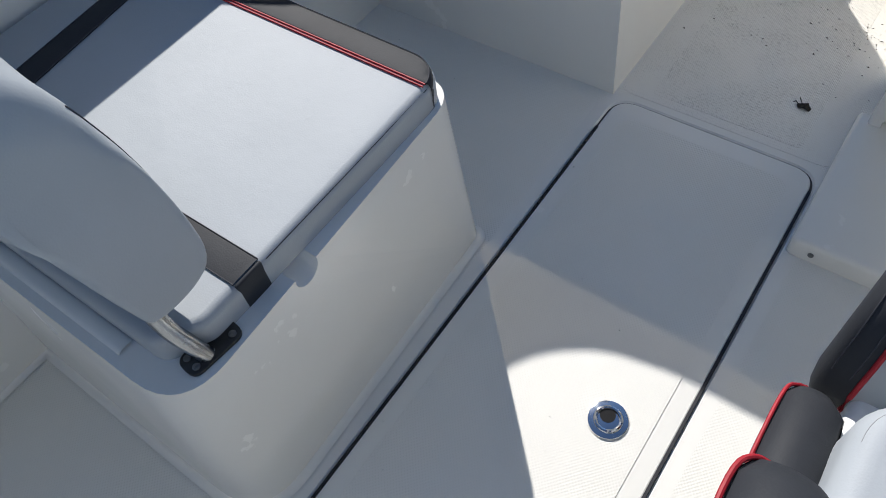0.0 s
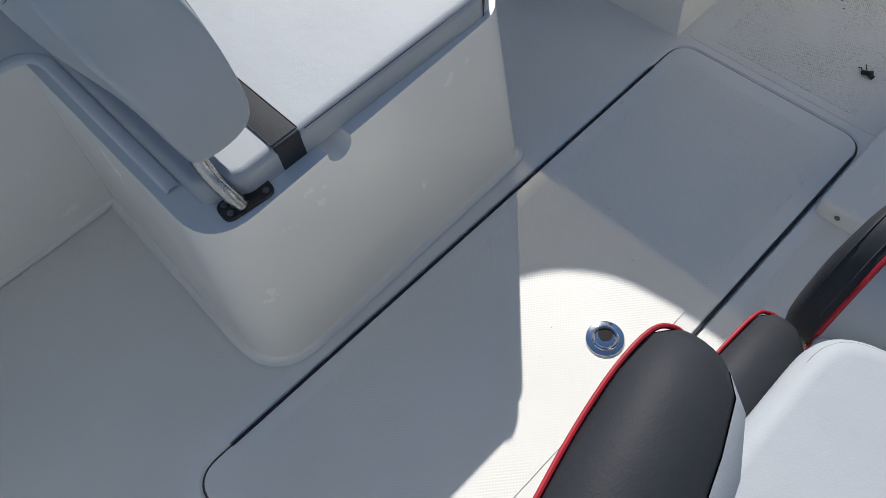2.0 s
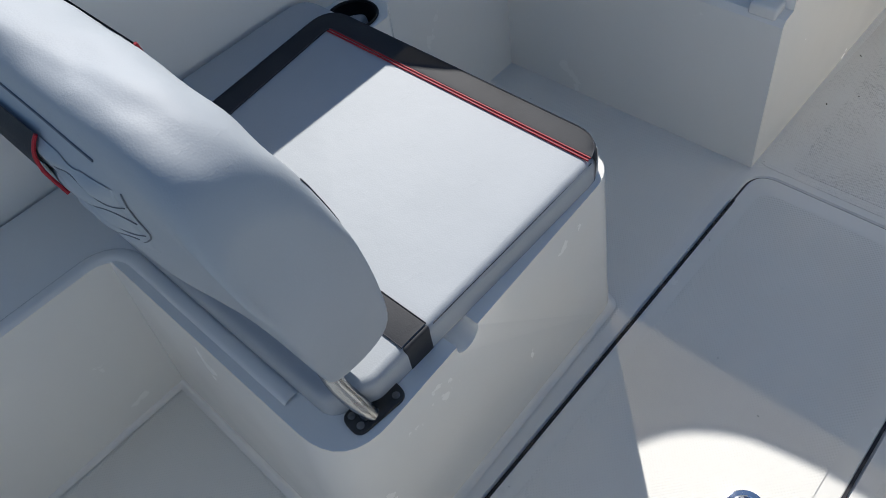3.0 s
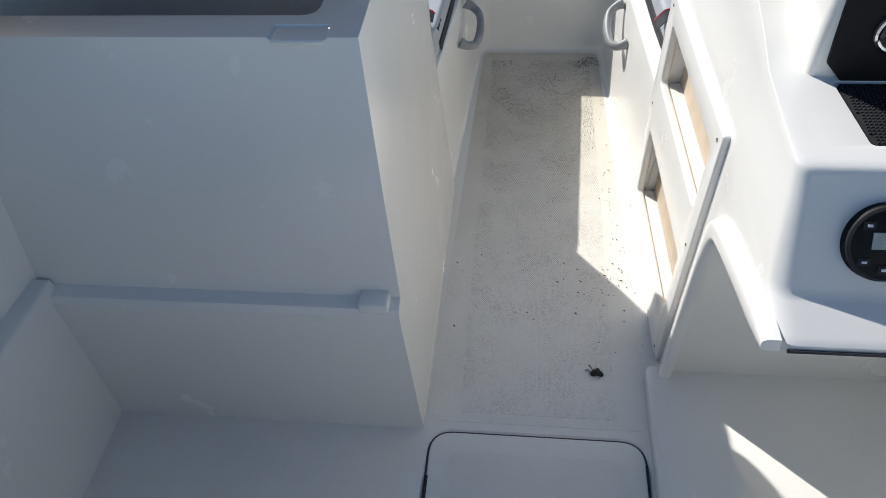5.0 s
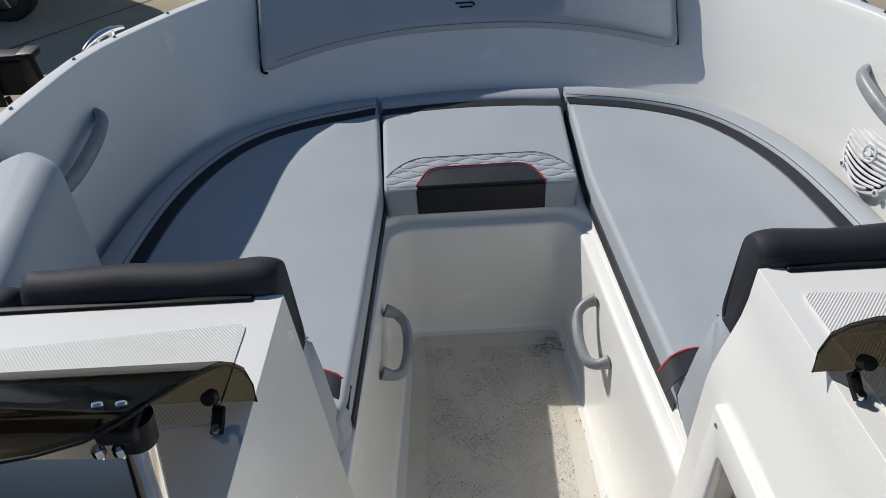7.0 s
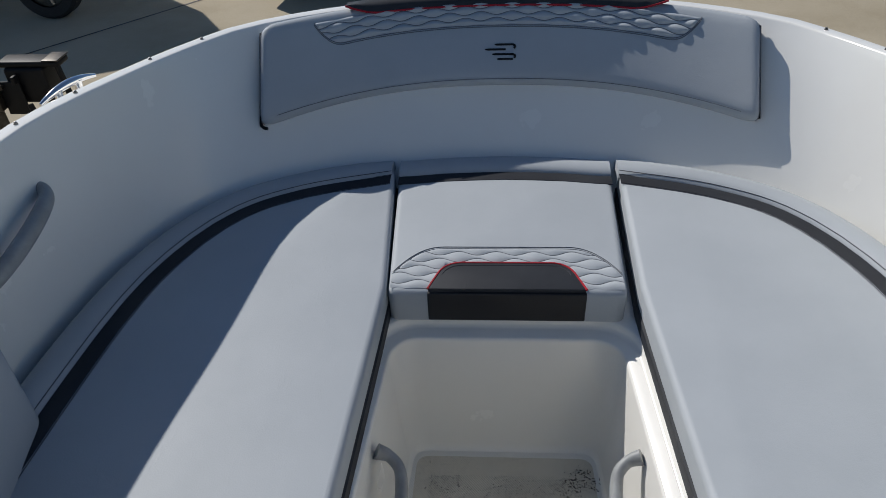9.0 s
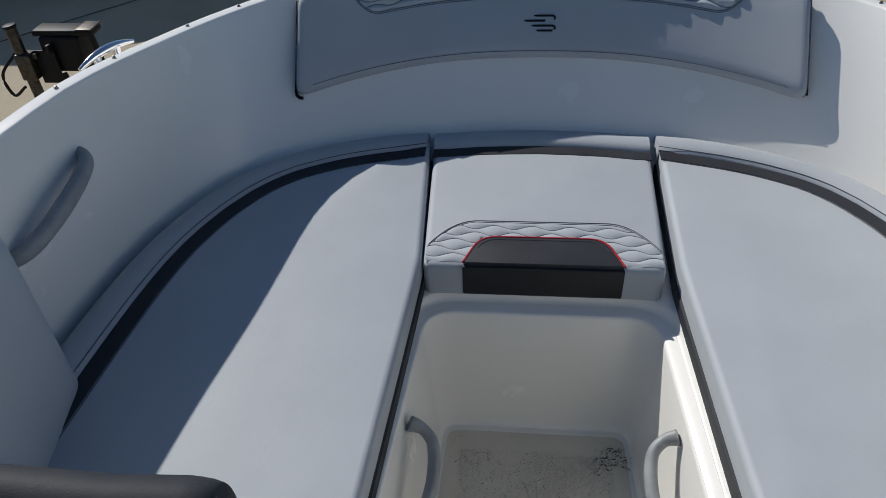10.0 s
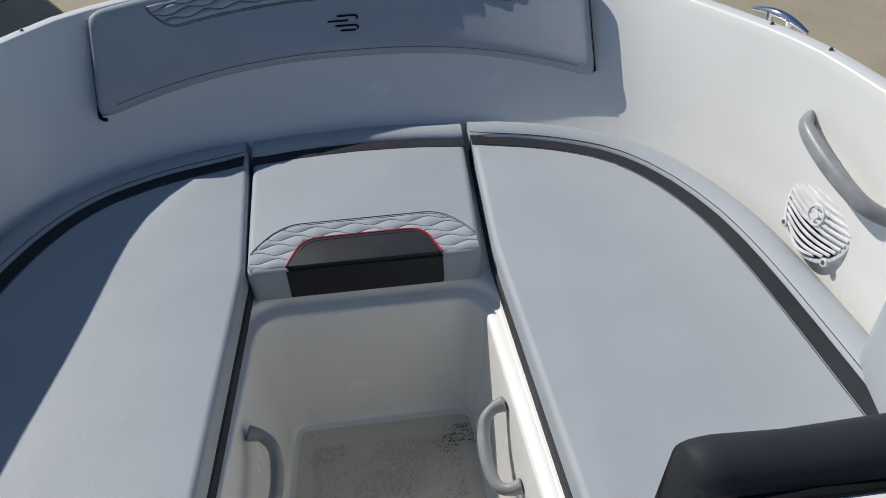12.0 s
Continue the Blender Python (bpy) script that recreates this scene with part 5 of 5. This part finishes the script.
        for dx, dy in ((-0.009, -0.028), (0.009, -0.028), (-0.009, 0.028), (0.009, 0.028)):
            q = Matrix.Rotation(radians(-6), 4, "Z") @ Vector((dx, dy, 0)) + Vector((x - 0.004, -0.178, 0.4185))
            keep(part("plate_screw", join_bm(cyl(q, q + Vector((0, 0, 0.002)), 0.0052, 12, None, 0.0008), box(q.x - 0.0035, q.x + 0.0035, q.y - 0.0007, q.y + 0.0007, q.z + 0.0015, q.z + 0.0024), box(q.x - 0.0007, q.x + 0.0007, q.y - 0.0035, q.y + 0.0035, q.z + 0.0015, q.z + 0.0024)), STEEL, None), h)


port_seat()


# ---- helm seat ----
def helm_seat():
    h = holder("helm_seat", (0.6, -0.1, 0.0))
    tagged(h, "pale grey and charcoal bucket helm seat with red piping", "seat")
    keep(part("pedestal", join_bm(cyl((0.6, -0.1, 0.0), (0.6, -0.1, 0.34), 0.06), cyl((0.6, -0.1, 0.0), (0.6, -0.1, 0.012), 0.15)), STEEL, None), h)
    keep(part("shell", pad(round_poly([(0.35, -0.5), (0.86, -0.5), (0.86, 0.32), (0.37, 0.32)], 0.05, 6), 0.30, 0.36, 0.015), WHITEPL, None, "white moulded seat shell"), h)
    poly = round_poly([(0.362, -0.45), (0.84, -0.45), (0.84, 0.15), (0.52, 0.188), (0.362, 0.158)], [0.05, 0.05, 0.05, 0.1, 0.075], 10)
    keep(part("cushion", pad(poly, 0.35, 0.462, 0.03), VIN, None), h)
    line = [(p.x, p.y, 0.4545) for p in inset(poly, 0.011)]
    keep(part("seam", tube([q for q in line if q[0] < 0.44 and q[1] < 0.16], 0.0006, 5), GREYPL, None), h)
    # flip-up front bolster: pale aft face, charcoal end, red piping between
    sec = [(0.196, 0.31), (0.200, 0.38), (0.214, 0.440), (0.240, 0.480), (0.272, 0.499), (0.305, 0.499), (0.325, 0.485), (0.337, 0.455), (0.340, 0.38), (0.325, 0.31), (0.28, 0.295)]
    sec = [(p.x, p.y) for p in spline([(y, z, 0) for y, z in sec], 3, True)]

    def cut(x, k, grow=0.0):
        return [(x + 0.10 * (y - 0.28), 0.282 + (y - 0.282) * (k + grow), 0.40 + (z - 0.40) * (k + grow)) for y, z in sec]
    rows = [cut(x, k) for x, k in ((0.3285, 0.60), (0.330, 0.80), (0.334, 0.91), (0.341, 0.97), (0.352, 1.0), (0.86, 1.0))]
    keep(part("front_bolster", loft(rows, True, True), VIN_DARK, None, "charcoal end of the flip-up bolster", 60), h)
    top = [cut(x, 1.0, 0.012) for x in (0.374, 0.382, 0.87)]
    keep(part("bolster_top", loft(top, True), VIN, None, "pale bolster top", 60), h)
    keep(part("piping", tube(cut(0.373, 1.0, 0.008), 0.0032, 8, True), RED, None, "red piping"), h)
    for x, k in ((0.362, 1.0), (0.3405, 0.972)):
        keep(part("seam", tube([(a - 0.0003, y, z + 0.0004) for a, y, z in cut(x, k)[3:24]], 0.0009, 5), THREAD, None), h)

    def roll(name, line, mat, lab, pipe_side, bulge):
        """A padded side roll: points of the crown line with half width and depth."""
        rows = []
        for (x, y, z, w, dp) in line:
            rows.append([(x + w * math.cos(a) * (1.0 if math.sin(a) > 0 else 0.8), y, z - w * 0.9 + (w * 0.9 * math.sin(a) if math.sin(a) > 0 else dp * math.sin(a))) for a in [2 * math.pi * i / 20 for i in range(20)]])
        keep(part(name, loft(rows, True, True), mat, None, lab, 70), h)
        pts = [(r[9][0] - 0.001, r[9][1], r[9][2] + 0.004) for r in rows] if pipe_side < 0 else [(r[1][0], r[1][1], r[1][2]) for r in rows]
        keep(part("piping", tube(spline(pts, 4), 0.0024, 8), RED, None, "red piping"), h)
        out = [[(r[i][0] - 0.001, r[i][1], r[i][2]) for i in (9, 10, 11, 12, 13)] for r in rows]
        keep(part("outer_panel", loft(out), VIN, None, "pale outer panel", 70), h)
        inn = [[(r[i][0] + 0.0012 + bulge * min(1.0, j / 3) * math.sin(math.pi * q / 5.0) ** 0.6, r[i][1], r[i][2] + 0.0005) for q, i in enumerate((16, 17, 18, 19, 0, 1))] for j, r in enumerate(rows)]
        keep(part("inner_panel", loft(inn), VIN, None, "pale inner panel", 70), h)
    roll("side_bolster", [(0.330, 0.172, 0.372, 0.010, 0.05), (0.330, 0.168, 0.382, 0.022, 0.08), (0.332, 0.15, 0.398, 0.034, 0.11), (0.333, 0.08, 0.412, 0.038, 0.12), (0.336, -0.05, 0.425, 0.04, 0.13), (0.34, -0.45, 0.44, 0.04, 0.14)], VIN_DARK, "charcoal side bolster", -1, 0.014)
    roll("backrest_wing", [(0.305, -0.062, 0.655, 0.012, 0.06), (0.305, -0.066, 0.672, 0.027, 0.10), (0.308, -0.085, 0.69, 0.040, 0.14), (0.317, -0.13, 0.70, 0.049, 0.17), (0.331, -0.19, 0.705, 0.054, 0.19), (0.350, -0.26, 0.71, 0.057, 0.21), (0.375, -0.36, 0.715, 0.060, 0.23), (0.40, -0.48, 0.72, 0.060, 0.23)], VIN_DARK, "charcoal backrest wing", -1, 0.036)
    keep(part("backrest", pad(round_poly([(0.345, -0.60), (0.86, -0.60), (0.86, -0.43), (0.345, -0.43)], 0.06, 6), 0.40, 0.74, 0.05), VIN, None, "pale backrest"), h)
    return h


helm_seat()


# ---- grab handles ----
def handle(name, a, b, out, r=0.011, mat=None, label="grey plastic grab handle"):
    a, b, out = Vector(a), Vector(b), Vector(out)
    d = b - a
    pts = spline([a - out * 0.15 - d * 0.02, a + out * 0.38 - d * 0.01, a + out * 0.82 + d * 0.09, a + out * 1.0 + d * 0.27, a + out * 1.06 + d * 0.5, a + out * 1.0 + d * 0.73, b + out * 0.82 - d * 0.09, b + out * 0.38 + d * 0.01, b - out * 0.15 + d * 0.02], 5)
    n = len(pts)
    h = obj(name, tube(pts, [r * (1.0 + 0.18 * math.sin(math.pi * i / (n - 1)) ** 2 + 0.35 * max(0.0, 1 - min(i, n - 1 - i) / 5)) for i in range(n)], 16, False, True, 1.25), mat or GREYPL)
    return tagged(h, label, "grab handle", "grab handles")


for s in (-1, 1):
    handle("grab_handle", (0.229 * s, 2.118, 0.291), (0.235 * s, 1.982, 0.242), (-0.042 * s, 0, -0.02), 0.010)
    handle("grab_handle", (0.868 * s, 2.385, 0.680), (0.892 * s, 2.155, 0.622), (-0.050 * s, 0, 0.006), 0.0118)
handle("grab_handle", (-0.985, 0.80, 0.60), (-0.985, 0.575, 0.54), (0.055, 0, 0.01), 0.0115)


# ---- speakers, cleats, debris ----
def speaker(side):
    h = holder("marine_speaker", (0.87 * side, 2.28, 0.53))
    tagged(h, "round white marine speaker with slotted grille", "speaker", "bow speakers")
    n = Vector((-0.94 * side, -0.12, 0.20)).normalized()
    c = Vector((0.862 * side, 2.285, 0.532))
    u = Vector((0, 1, 0)) - n * n.y
    u.normalize()
    w = n.cross(u)
    w = w if w.z > 0 else -w

    def P(a, b, d):
        return c + u * a + w * b + n * d
    ring = lambda r, d, k=48: [P(r * math.cos(2 * math.pi * i / k), r * math.sin(2 * math.pi * i / k), d) for i in range(k)]
    keep(part("basket", loft([ring(0.094, -0.03), ring(0.094, -0.002), ring(0.090, 0.004), ring(0.084, 0.005), ring(0.082, -0.004)], True), WHITEPL, None, "white rim"), h)
    bm = bmesh.new()
    bm.faces.new([bm.verts.new(p) for p in ring(0.083, -0.003)])
    keep(part("cone", bm, RUBBER, None, "dark cone behind the grille"), h)
    k = 14
    for i in range(k):
        b = -0.076 + 0.152 * i / (k - 1)
        half = math.sqrt(max(0.0, 0.084 ** 2 - b * b))
        pts = [P(-half + 2 * half * j / 10, b - 0.010 * math.cos(math.pi * (j / 10 - 0.5)) + 0.008, 0.006 + 0.005 * math.sin(math.pi * j / 10)) for j in range(11)]
        keep(part("grille_slat", tube(pts, 0.0034, 6, False, True, 0.8, n), WHITEPL, None), h)
    keep(part("hub_ring", tube([P(0.019 * math.cos(a), 0.019 * math.sin(a), 0.013) for a in [i * math.pi / 12 for i in range(24)]], 0.0028, 6, True, True, 1, n), WHITEPL, None), h)
    keep(part("hub", cyl(P(0, 0, 0.004), P(0, 0, 0.015), 0.007, 16), WHITEPL, None), h)
    for a in range(3):
        q = 2 * math.pi * a / 3 + 0.4
        keep(part("hub_spoke", cyl(P(0.005 * math.cos(q), 0.005 * math.sin(q), 0.012), P(0.019 * math.cos(q), 0.019 * math.sin(q), 0.012), 0.002, 6), WHITEPL, None), h)
    for a in range(4):
        q = math.pi / 4 + math.pi / 2 * a
        keep(part("lug", cyl(P(0.089 * math.cos(q), 0.089 * math.sin(q), 0.0), P(0.089 * math.cos(q), 0.089 * math.sin(q), 0.008), 0.009, 14, None, 0.001), WHITEPL, None), h)
        keep(part("lug_screw", cyl(P(0.089 * math.cos(q), 0.089 * math.sin(q), 0.0075), P(0.089 * math.cos(q), 0.089 * math.sin(q), 0.009), 0.0045, 10), STEEL, None), h)
    return h


speaker(1)


def cleat(side):
    h = holder("mooring_cleat", (0.90 * side, 2.66, 0.75))
    tagged(h, "polished steel mooring cleat on the outer gunwale", "cleat", "mooring cleats")
    c = Vector((0.900 * side, 2.655, 0.727))
    d = Vector((-0.32 * side, 0.95, 0)).normalized()
    pts = [c + d * t + Vector((0, 0, 0.028 + 0.012 * (1 - (t / 0.075) ** 2))) for t in [-0.075 + 0.15 * i / 12 for i in range(13)]]
    keep(part("horn", tube(pts, [0.004 + 0.005 * math.sin(math.pi * i / 12) for i in range(13)], 12), CHROME, None), h)
    for t in (-0.027, 0.027):
        p = c + d * t
        keep(part("leg", tube([p + Vector((0, 0, -0.01)), p + Vector((0, 0, 0.01)), p + Vector((0, 0, 0.022)), p + Vector((0, 0, 0.038))], [0.016, 0.011, 0.008, 0.010], 12, up=(1, 0, 0)), CHROME, None), h)
    keep(part("base", tube([c + d * (-0.045) + Vector((0, 0, -0.006)), c + d * 0.045 + Vector((0, 0, -0.006))], 0.018, 12, False, True, 0.3), CHROME, None), h)
    return h


cleat(1)
cleat(-1)


def leaf():
    bm = bmesh.new()
    rng = random.Random(4)
    pts = []
    for i in range(14):
        a = 2 * math.pi * i / 14
        r = 0.013 * (0.7 + 0.5 * rng.random())
        pts.append((0.129 + r * 1.25 * math.cos(a), 1.0 + r * 0.8 * math.sin(a), 0.002 + 0.007 * rng.random()))
    top = bm.verts.new((0.129, 1.0, 0.011))
    vs = [bm.verts.new(p) for p in pts]
    for i in range(14):
        bm.faces.new((vs[i], vs[(i + 1) % 14], top))
    m2 = join_bm(bm, tube([(0.115, 1.002, 0.004), (0.108, 1.006, 0.007), (0.104, 1.004, 0.004)], 0.0012, 5), tube([(0.12, 1.01, 0.004), (0.112, 1.018, 0.008)], 0.001, 5))
    tagged(obj("dry_leaf", m2, LEAF, 0), "small dark curled dry leaf on the floor", "leaf")


LEAF = plain("dry_leaf_brown", (0.035, 0.028, 0.02), 0.8, 0, 0.4, 90)
DIRT = plain("dark_debris", (0.05, 0.042, 0.03), 0.9, 0, 0.5, 200)
leaf()


def debris():
    rng = random.Random(11)
    bm = bmesh.new()

    def chip(x, y, s, z=0.003):
        a = rng.random() * math.pi
        l, w = s * (0.7 + rng.random() * 1.3), s * (0.3 + 0.5 * rng.random())
        ca, sa = math.cos(a), math.sin(a)
        vs = []
        for dx, dy, dz in ((-l, 0, 0), (0, -w, 0), (l, 0, 0), (0, w, 0), (0, 0, s * 0.7)):
            vs.append(bm.verts.new((x + dx * ca - dy * sa, y + dx * sa + dy * ca, z + dz)))
        for i in range(4):
            bm.faces.new((vs[i], vs[(i + 1) % 4], vs[4]))
    for i in range(5200):
        x = rng.uniform(-0.16, 0.165)
        y = 1.3 + 0.98 * rng.random() ** 0.45
        if noise.noise(Vector((x * 9, y * 7, 3.1))) + 0.35 * (y - 1.75) < -0.02:
            continue
        chip(x, y, 0.0005 + 0.0012 * rng.random() ** 2.2)
    for i in range(300):
        x = rng.uniform(-0.19, 0.20)
        y = rng.uniform(1.25, 2.33)
        edge = min(abs(abs(x) - 0.167), abs(y - 2.287))
        if edge < 0.006 and noise.noise(Vector((x * 20, y * 12, 7))) > -0.1:
            chip(x, y, rng.uniform(0.0008, 0.0024))
    for i in range(110):
        chip(0.165 + rng.gauss(0, 0.02), 2.275 + rng.gauss(0, 0.018), rng.uniform(0.0008, 0.003))
    for i in range(70):
        chip(0.195 + rng.gauss(0, 0.012), rng.uniform(1.25, 2.1), rng.uniform(0.0008, 0.0024))
    for i in range(60):
        chip(rng.uniform(-0.22, 0.24), 1.05 + 0.32 * rng.random(), rng.uniform(0.0008, 0.0028))
    for i in range(26):
        chip(0.15 + rng.gauss(0, 0.03), 1.26 + rng.gauss(0, 0.03), rng.uniform(0.0008, 0.003))
    for i in range(30):
        chip(rng.uniform(-0.8, 0.3), rng.uniform(-0.6, 0.95), rng.uniform(0.0006, 0.0014), 0.0045)
    tagged(obj("debris", bm, DIRT, 0), "dark grit and leaf crumbs on the bow floor", "debris", kind="stuff")


debris()

# ---- the yard around the boat ----
GZ = -1.15


def ground():
    gr = obj("ground", loft([[(-400, -400, GZ), (400, -400, GZ)], [(-400, 400, GZ), (400, 400, GZ)]]), GROUND, 0)
    tagged(gr, "sandy tan concrete yard", "ground", kind="structure")
    j = obj("ground_joint", loft([[(-5.2, 6.6, GZ + 0.004), (-5.17, 6.6, GZ + 0.004)], [(-1.9, 10.6, GZ + 0.004), (-1.87, 10.6, GZ + 0.004)]]), GASKET, 0)
    tagged(j, "dark joint line in the concrete", "ground", kind="structure")


ground()


def wheel(parent, c, r=0.33, w=0.2):
    c = Vector(c)
    ax = Vector((0, 1, 0))
    prof = [(r * 0.62, -w / 2), (r * 0.9, -w / 2), (r, -w * 0.36), (r, w * 0.36), (r * 0.9, w / 2), (r * 0.62, w / 2)]
    rows = [[(c.x + p * math.cos(a), c.y + d, c.z + p * math.sin(a)) for a in [i * math.pi / 18 for i in range(36)]] for p, d in prof]
    t = keep(part("tyre", loft(rows, True), RUBBER, None, "black tyre"), parent)
    keep(part("rim", join_bm(cyl(c - ax * w * 0.42, c - ax * w * 0.2, r * 0.62, 28, None, 0.01), *[cyl(c - ax * w * 0.5 + Vector((math.cos(q), 0, math.sin(q))) * r * 0.1, c - ax * w * 0.45 + Vector((math.cos(q), 0, math.sin(q))) * r * 0.55, r * 0.08, 8) for q in [i * math.pi * 2 / 5 for i in range(5)]]), STEEL, None, "grey spoked rim"), parent)
    return t


def neighbour_boat():
    """A larger boat on its trailer ahead to port; it throws the wide shadow on the yard."""
    h = holder("trailered_boat", (-7.2, 9.9, GZ))
    tagged(h, "white and black boat standing on a trailer", "boat")
    rows = []
    for i in range(17):
        t = i / 16
        x = -11.0 + 6.6 * t
        taper = 1.0 if t < 0.55 else math.sqrt(max(0.0, 1 - ((t - 0.55) / 0.45) ** 2.6))
        half = 1.15 * max(0.03, taper)
        keel = GZ + 0.55 + 0.5 * max(0, (t - 0.5) / 0.5) ** 2
        rows.append([(x, 9.65 - half, GZ + 2.05), (x, 9.65 - half * 0.98, GZ + 1.5), (x, 9.65 - half * 0.75, GZ + 0.95), (x, 9.65, keel), (x, 9.65 + half * 0.75, GZ + 0.95), (x, 9.65 + half * 0.98, GZ + 1.5), (x, 9.65 + half, GZ + 2.05)])
    bm = loft(rows, True, True)
    for f in bm.faces:
        f.material_index = 1 if f.calc_center_median().z < GZ + 1.3 else 0
    keep(part("hull", bm, [GEL, BLACK], None, "white topsides over a black hull"), h)
    keep(part("cabin", pad(round_poly([(-10.2, 8.85), (-6.2, 8.85), (-5.8, 9.65), (-6.2, 10.45), (-10.2, 10.45)], 0.3, 5), GZ + 2.0, GZ + 2.8, 0.15), GEL, None), h)
    for y in (8.9, 10.4):
        keep(part("trailer_rail", box(-11.0, -3.9, y - 0.05, y + 0.05, GZ + 0.42, GZ + 0.54, 0.01), BLACK, None), h)
        for x in (-8.2, -4.55):
            wheel(h, (x, y - 0.28 if y < 10 else y + 0.28, GZ + 0.33))
    keep(part("fender", pad(round_poly([(-8.7, 8.48), (-4.1, 8.48), (-4.1, 8.75), (-8.7, 8.75)], 0.08, 4), GZ + 0.68, GZ + 0.74, 0.02), BLACK, None, "black fender"), h)
    return h


neighbour_boat()


def parked_truck():
    h = holder("parked_truck", (-1.6, 9.6, GZ))
    tagged(h, "white truck with a black bumper parked beyond the bow", "truck")
    keep(part("bumper", pad(round_poly([(-2.55, 8.95), (-0.7, 8.95), (-0.7, 9.25), (-2.5, 9.35)], 0.09, 6), GZ + 0.28, GZ + 0.55, 0.06, under=0.04), BLACK, None, "black plastic bumper"), h)
    keep(part("body", pad(round_poly([(-2.5, 9.02), (-0.72, 9.02), (-0.72, 13.4), (-2.5, 13.4)], 0.16, 6), GZ + 0.5, GZ + 1.15, 0.10), WHITEPL, None, "white painted body"), h)
    keep(part("cab", pad(round_poly([(-2.4, 10.4), (-0.82, 10.4), (-0.82, 12.4), (-2.4, 12.4)], 0.16, 6), GZ + 1.1, GZ + 1.75, 0.12), WHITEPL, None), h)
    keep(part("skirt", box(-2.42, -0.78, 9.1, 13.3, GZ + 0.2, GZ + 0.5, 0.03), BLACK, None), h)
    for x in (-2.35, -0.87):
        for y in (10.1, 12.6):
            c = Vector((x, y, GZ + 0.36))
            keep(part("tyre", cyl(c - Vector((0.11, 0, 0)), c + Vector((0.11, 0, 0)), 0.36, 30, None, 0.04), RUBBER, None, "black tyre"), h)
    return h


parked_truck()


def trailer_tongue():
    """Tongue jack and winch box of a trailer standing beside the bow."""
    h = holder("trailer_jack", (-3.15, 5.38, GZ))
    tagged(h, "dark steel trailer jack with black winch box", "trailer jack")
    keep(part("jack_post", tube([(-3.10, 5.38, GZ), (-3.165, 5.38, -0.80), (-3.175, 5.38, -0.28)], [0.05, 0.035, 0.035], 16, up=(0, 1, 0)), PLATE, None, "grey steel tube"), h)
    keep(part("jack_cap", cyl((-3.175, 5.38, -0.29), (-3.177, 5.38, -0.27), 0.042, 16, None, 0.004), BLACK, None), h)
    keep(part("winch_box", box(-3.06, -2.80, 5.42, 5.60, -0.60, -0.37, 0.02), BLACK, None, "black box"), h)
    keep(part("tray", box(-3.10, -2.70, 5.44, 5.58, -0.375, -0.335, 0.015), BLACK, None), h)
    keep(part("tray_end", box(-2.80, -2.695, 5.435, 5.585, -0.336, -0.326, 0.004), PLATE, None, "dull metal end plate"), h)
    keep(part("side_plate", join_bm(box(-3.10, -2.96, 5.385, 5.40, -0.66, -0.44, 0.005), box(-2.99, -2.965, 5.36, 5.41, -0.45, -0.40, 0.005)), BLACK, None), h)
    keep(part("winch_arm", tube([(-2.72, 5.46, -0.37), (-2.70, 5.45, -0.50), (-2.69, 5.44, -0.585)], 0.020, 8), BLACK, None), h)
    keep(part("winch_knob", cyl((-2.69, 5.44, -0.575), (-2.60, 5.44, -0.56), 0.022, 12, None, 0.005), PLATE, None), h)
    keep(part("bolt", cyl((-3.08, 5.36, -0.47), (-3.08, 5.40, -0.47), 0.018, 10), PLATE, None), h)
    keep(part("bracket", box(-3.2, -3.1, 5.33, 5.43, -0.62, -0.45, 0.01), PLATE, None), h)
    keep(part("strap", tube([(-2.88, 5.30, -0.55), (-2.85, 5.29, -0.68), (-2.82, 5.29, -0.78)], 0.018, 8), BLACK, None), h)
    keep(part("chain", tube(spline([(-2.82, 5.29, -0.78), (-2.80, 5.28, -0.86), (-2.81, 5.3, -0.92), (-2.78, 5.3, -1.0), (-2.80, 5.3, -1.14)], 6), 0.008, 6), PLATE, None), h)
    keep(part("cable", tube(spline([(-3.2, 5.36, -0.45), (-3.32, 5.33, -0.58), (-3.30, 5.33, -0.72), (-3.2, 5.33, -0.66)], 6), 0.010, 6), BLACK, None), h)
    return h


trailer_tongue()
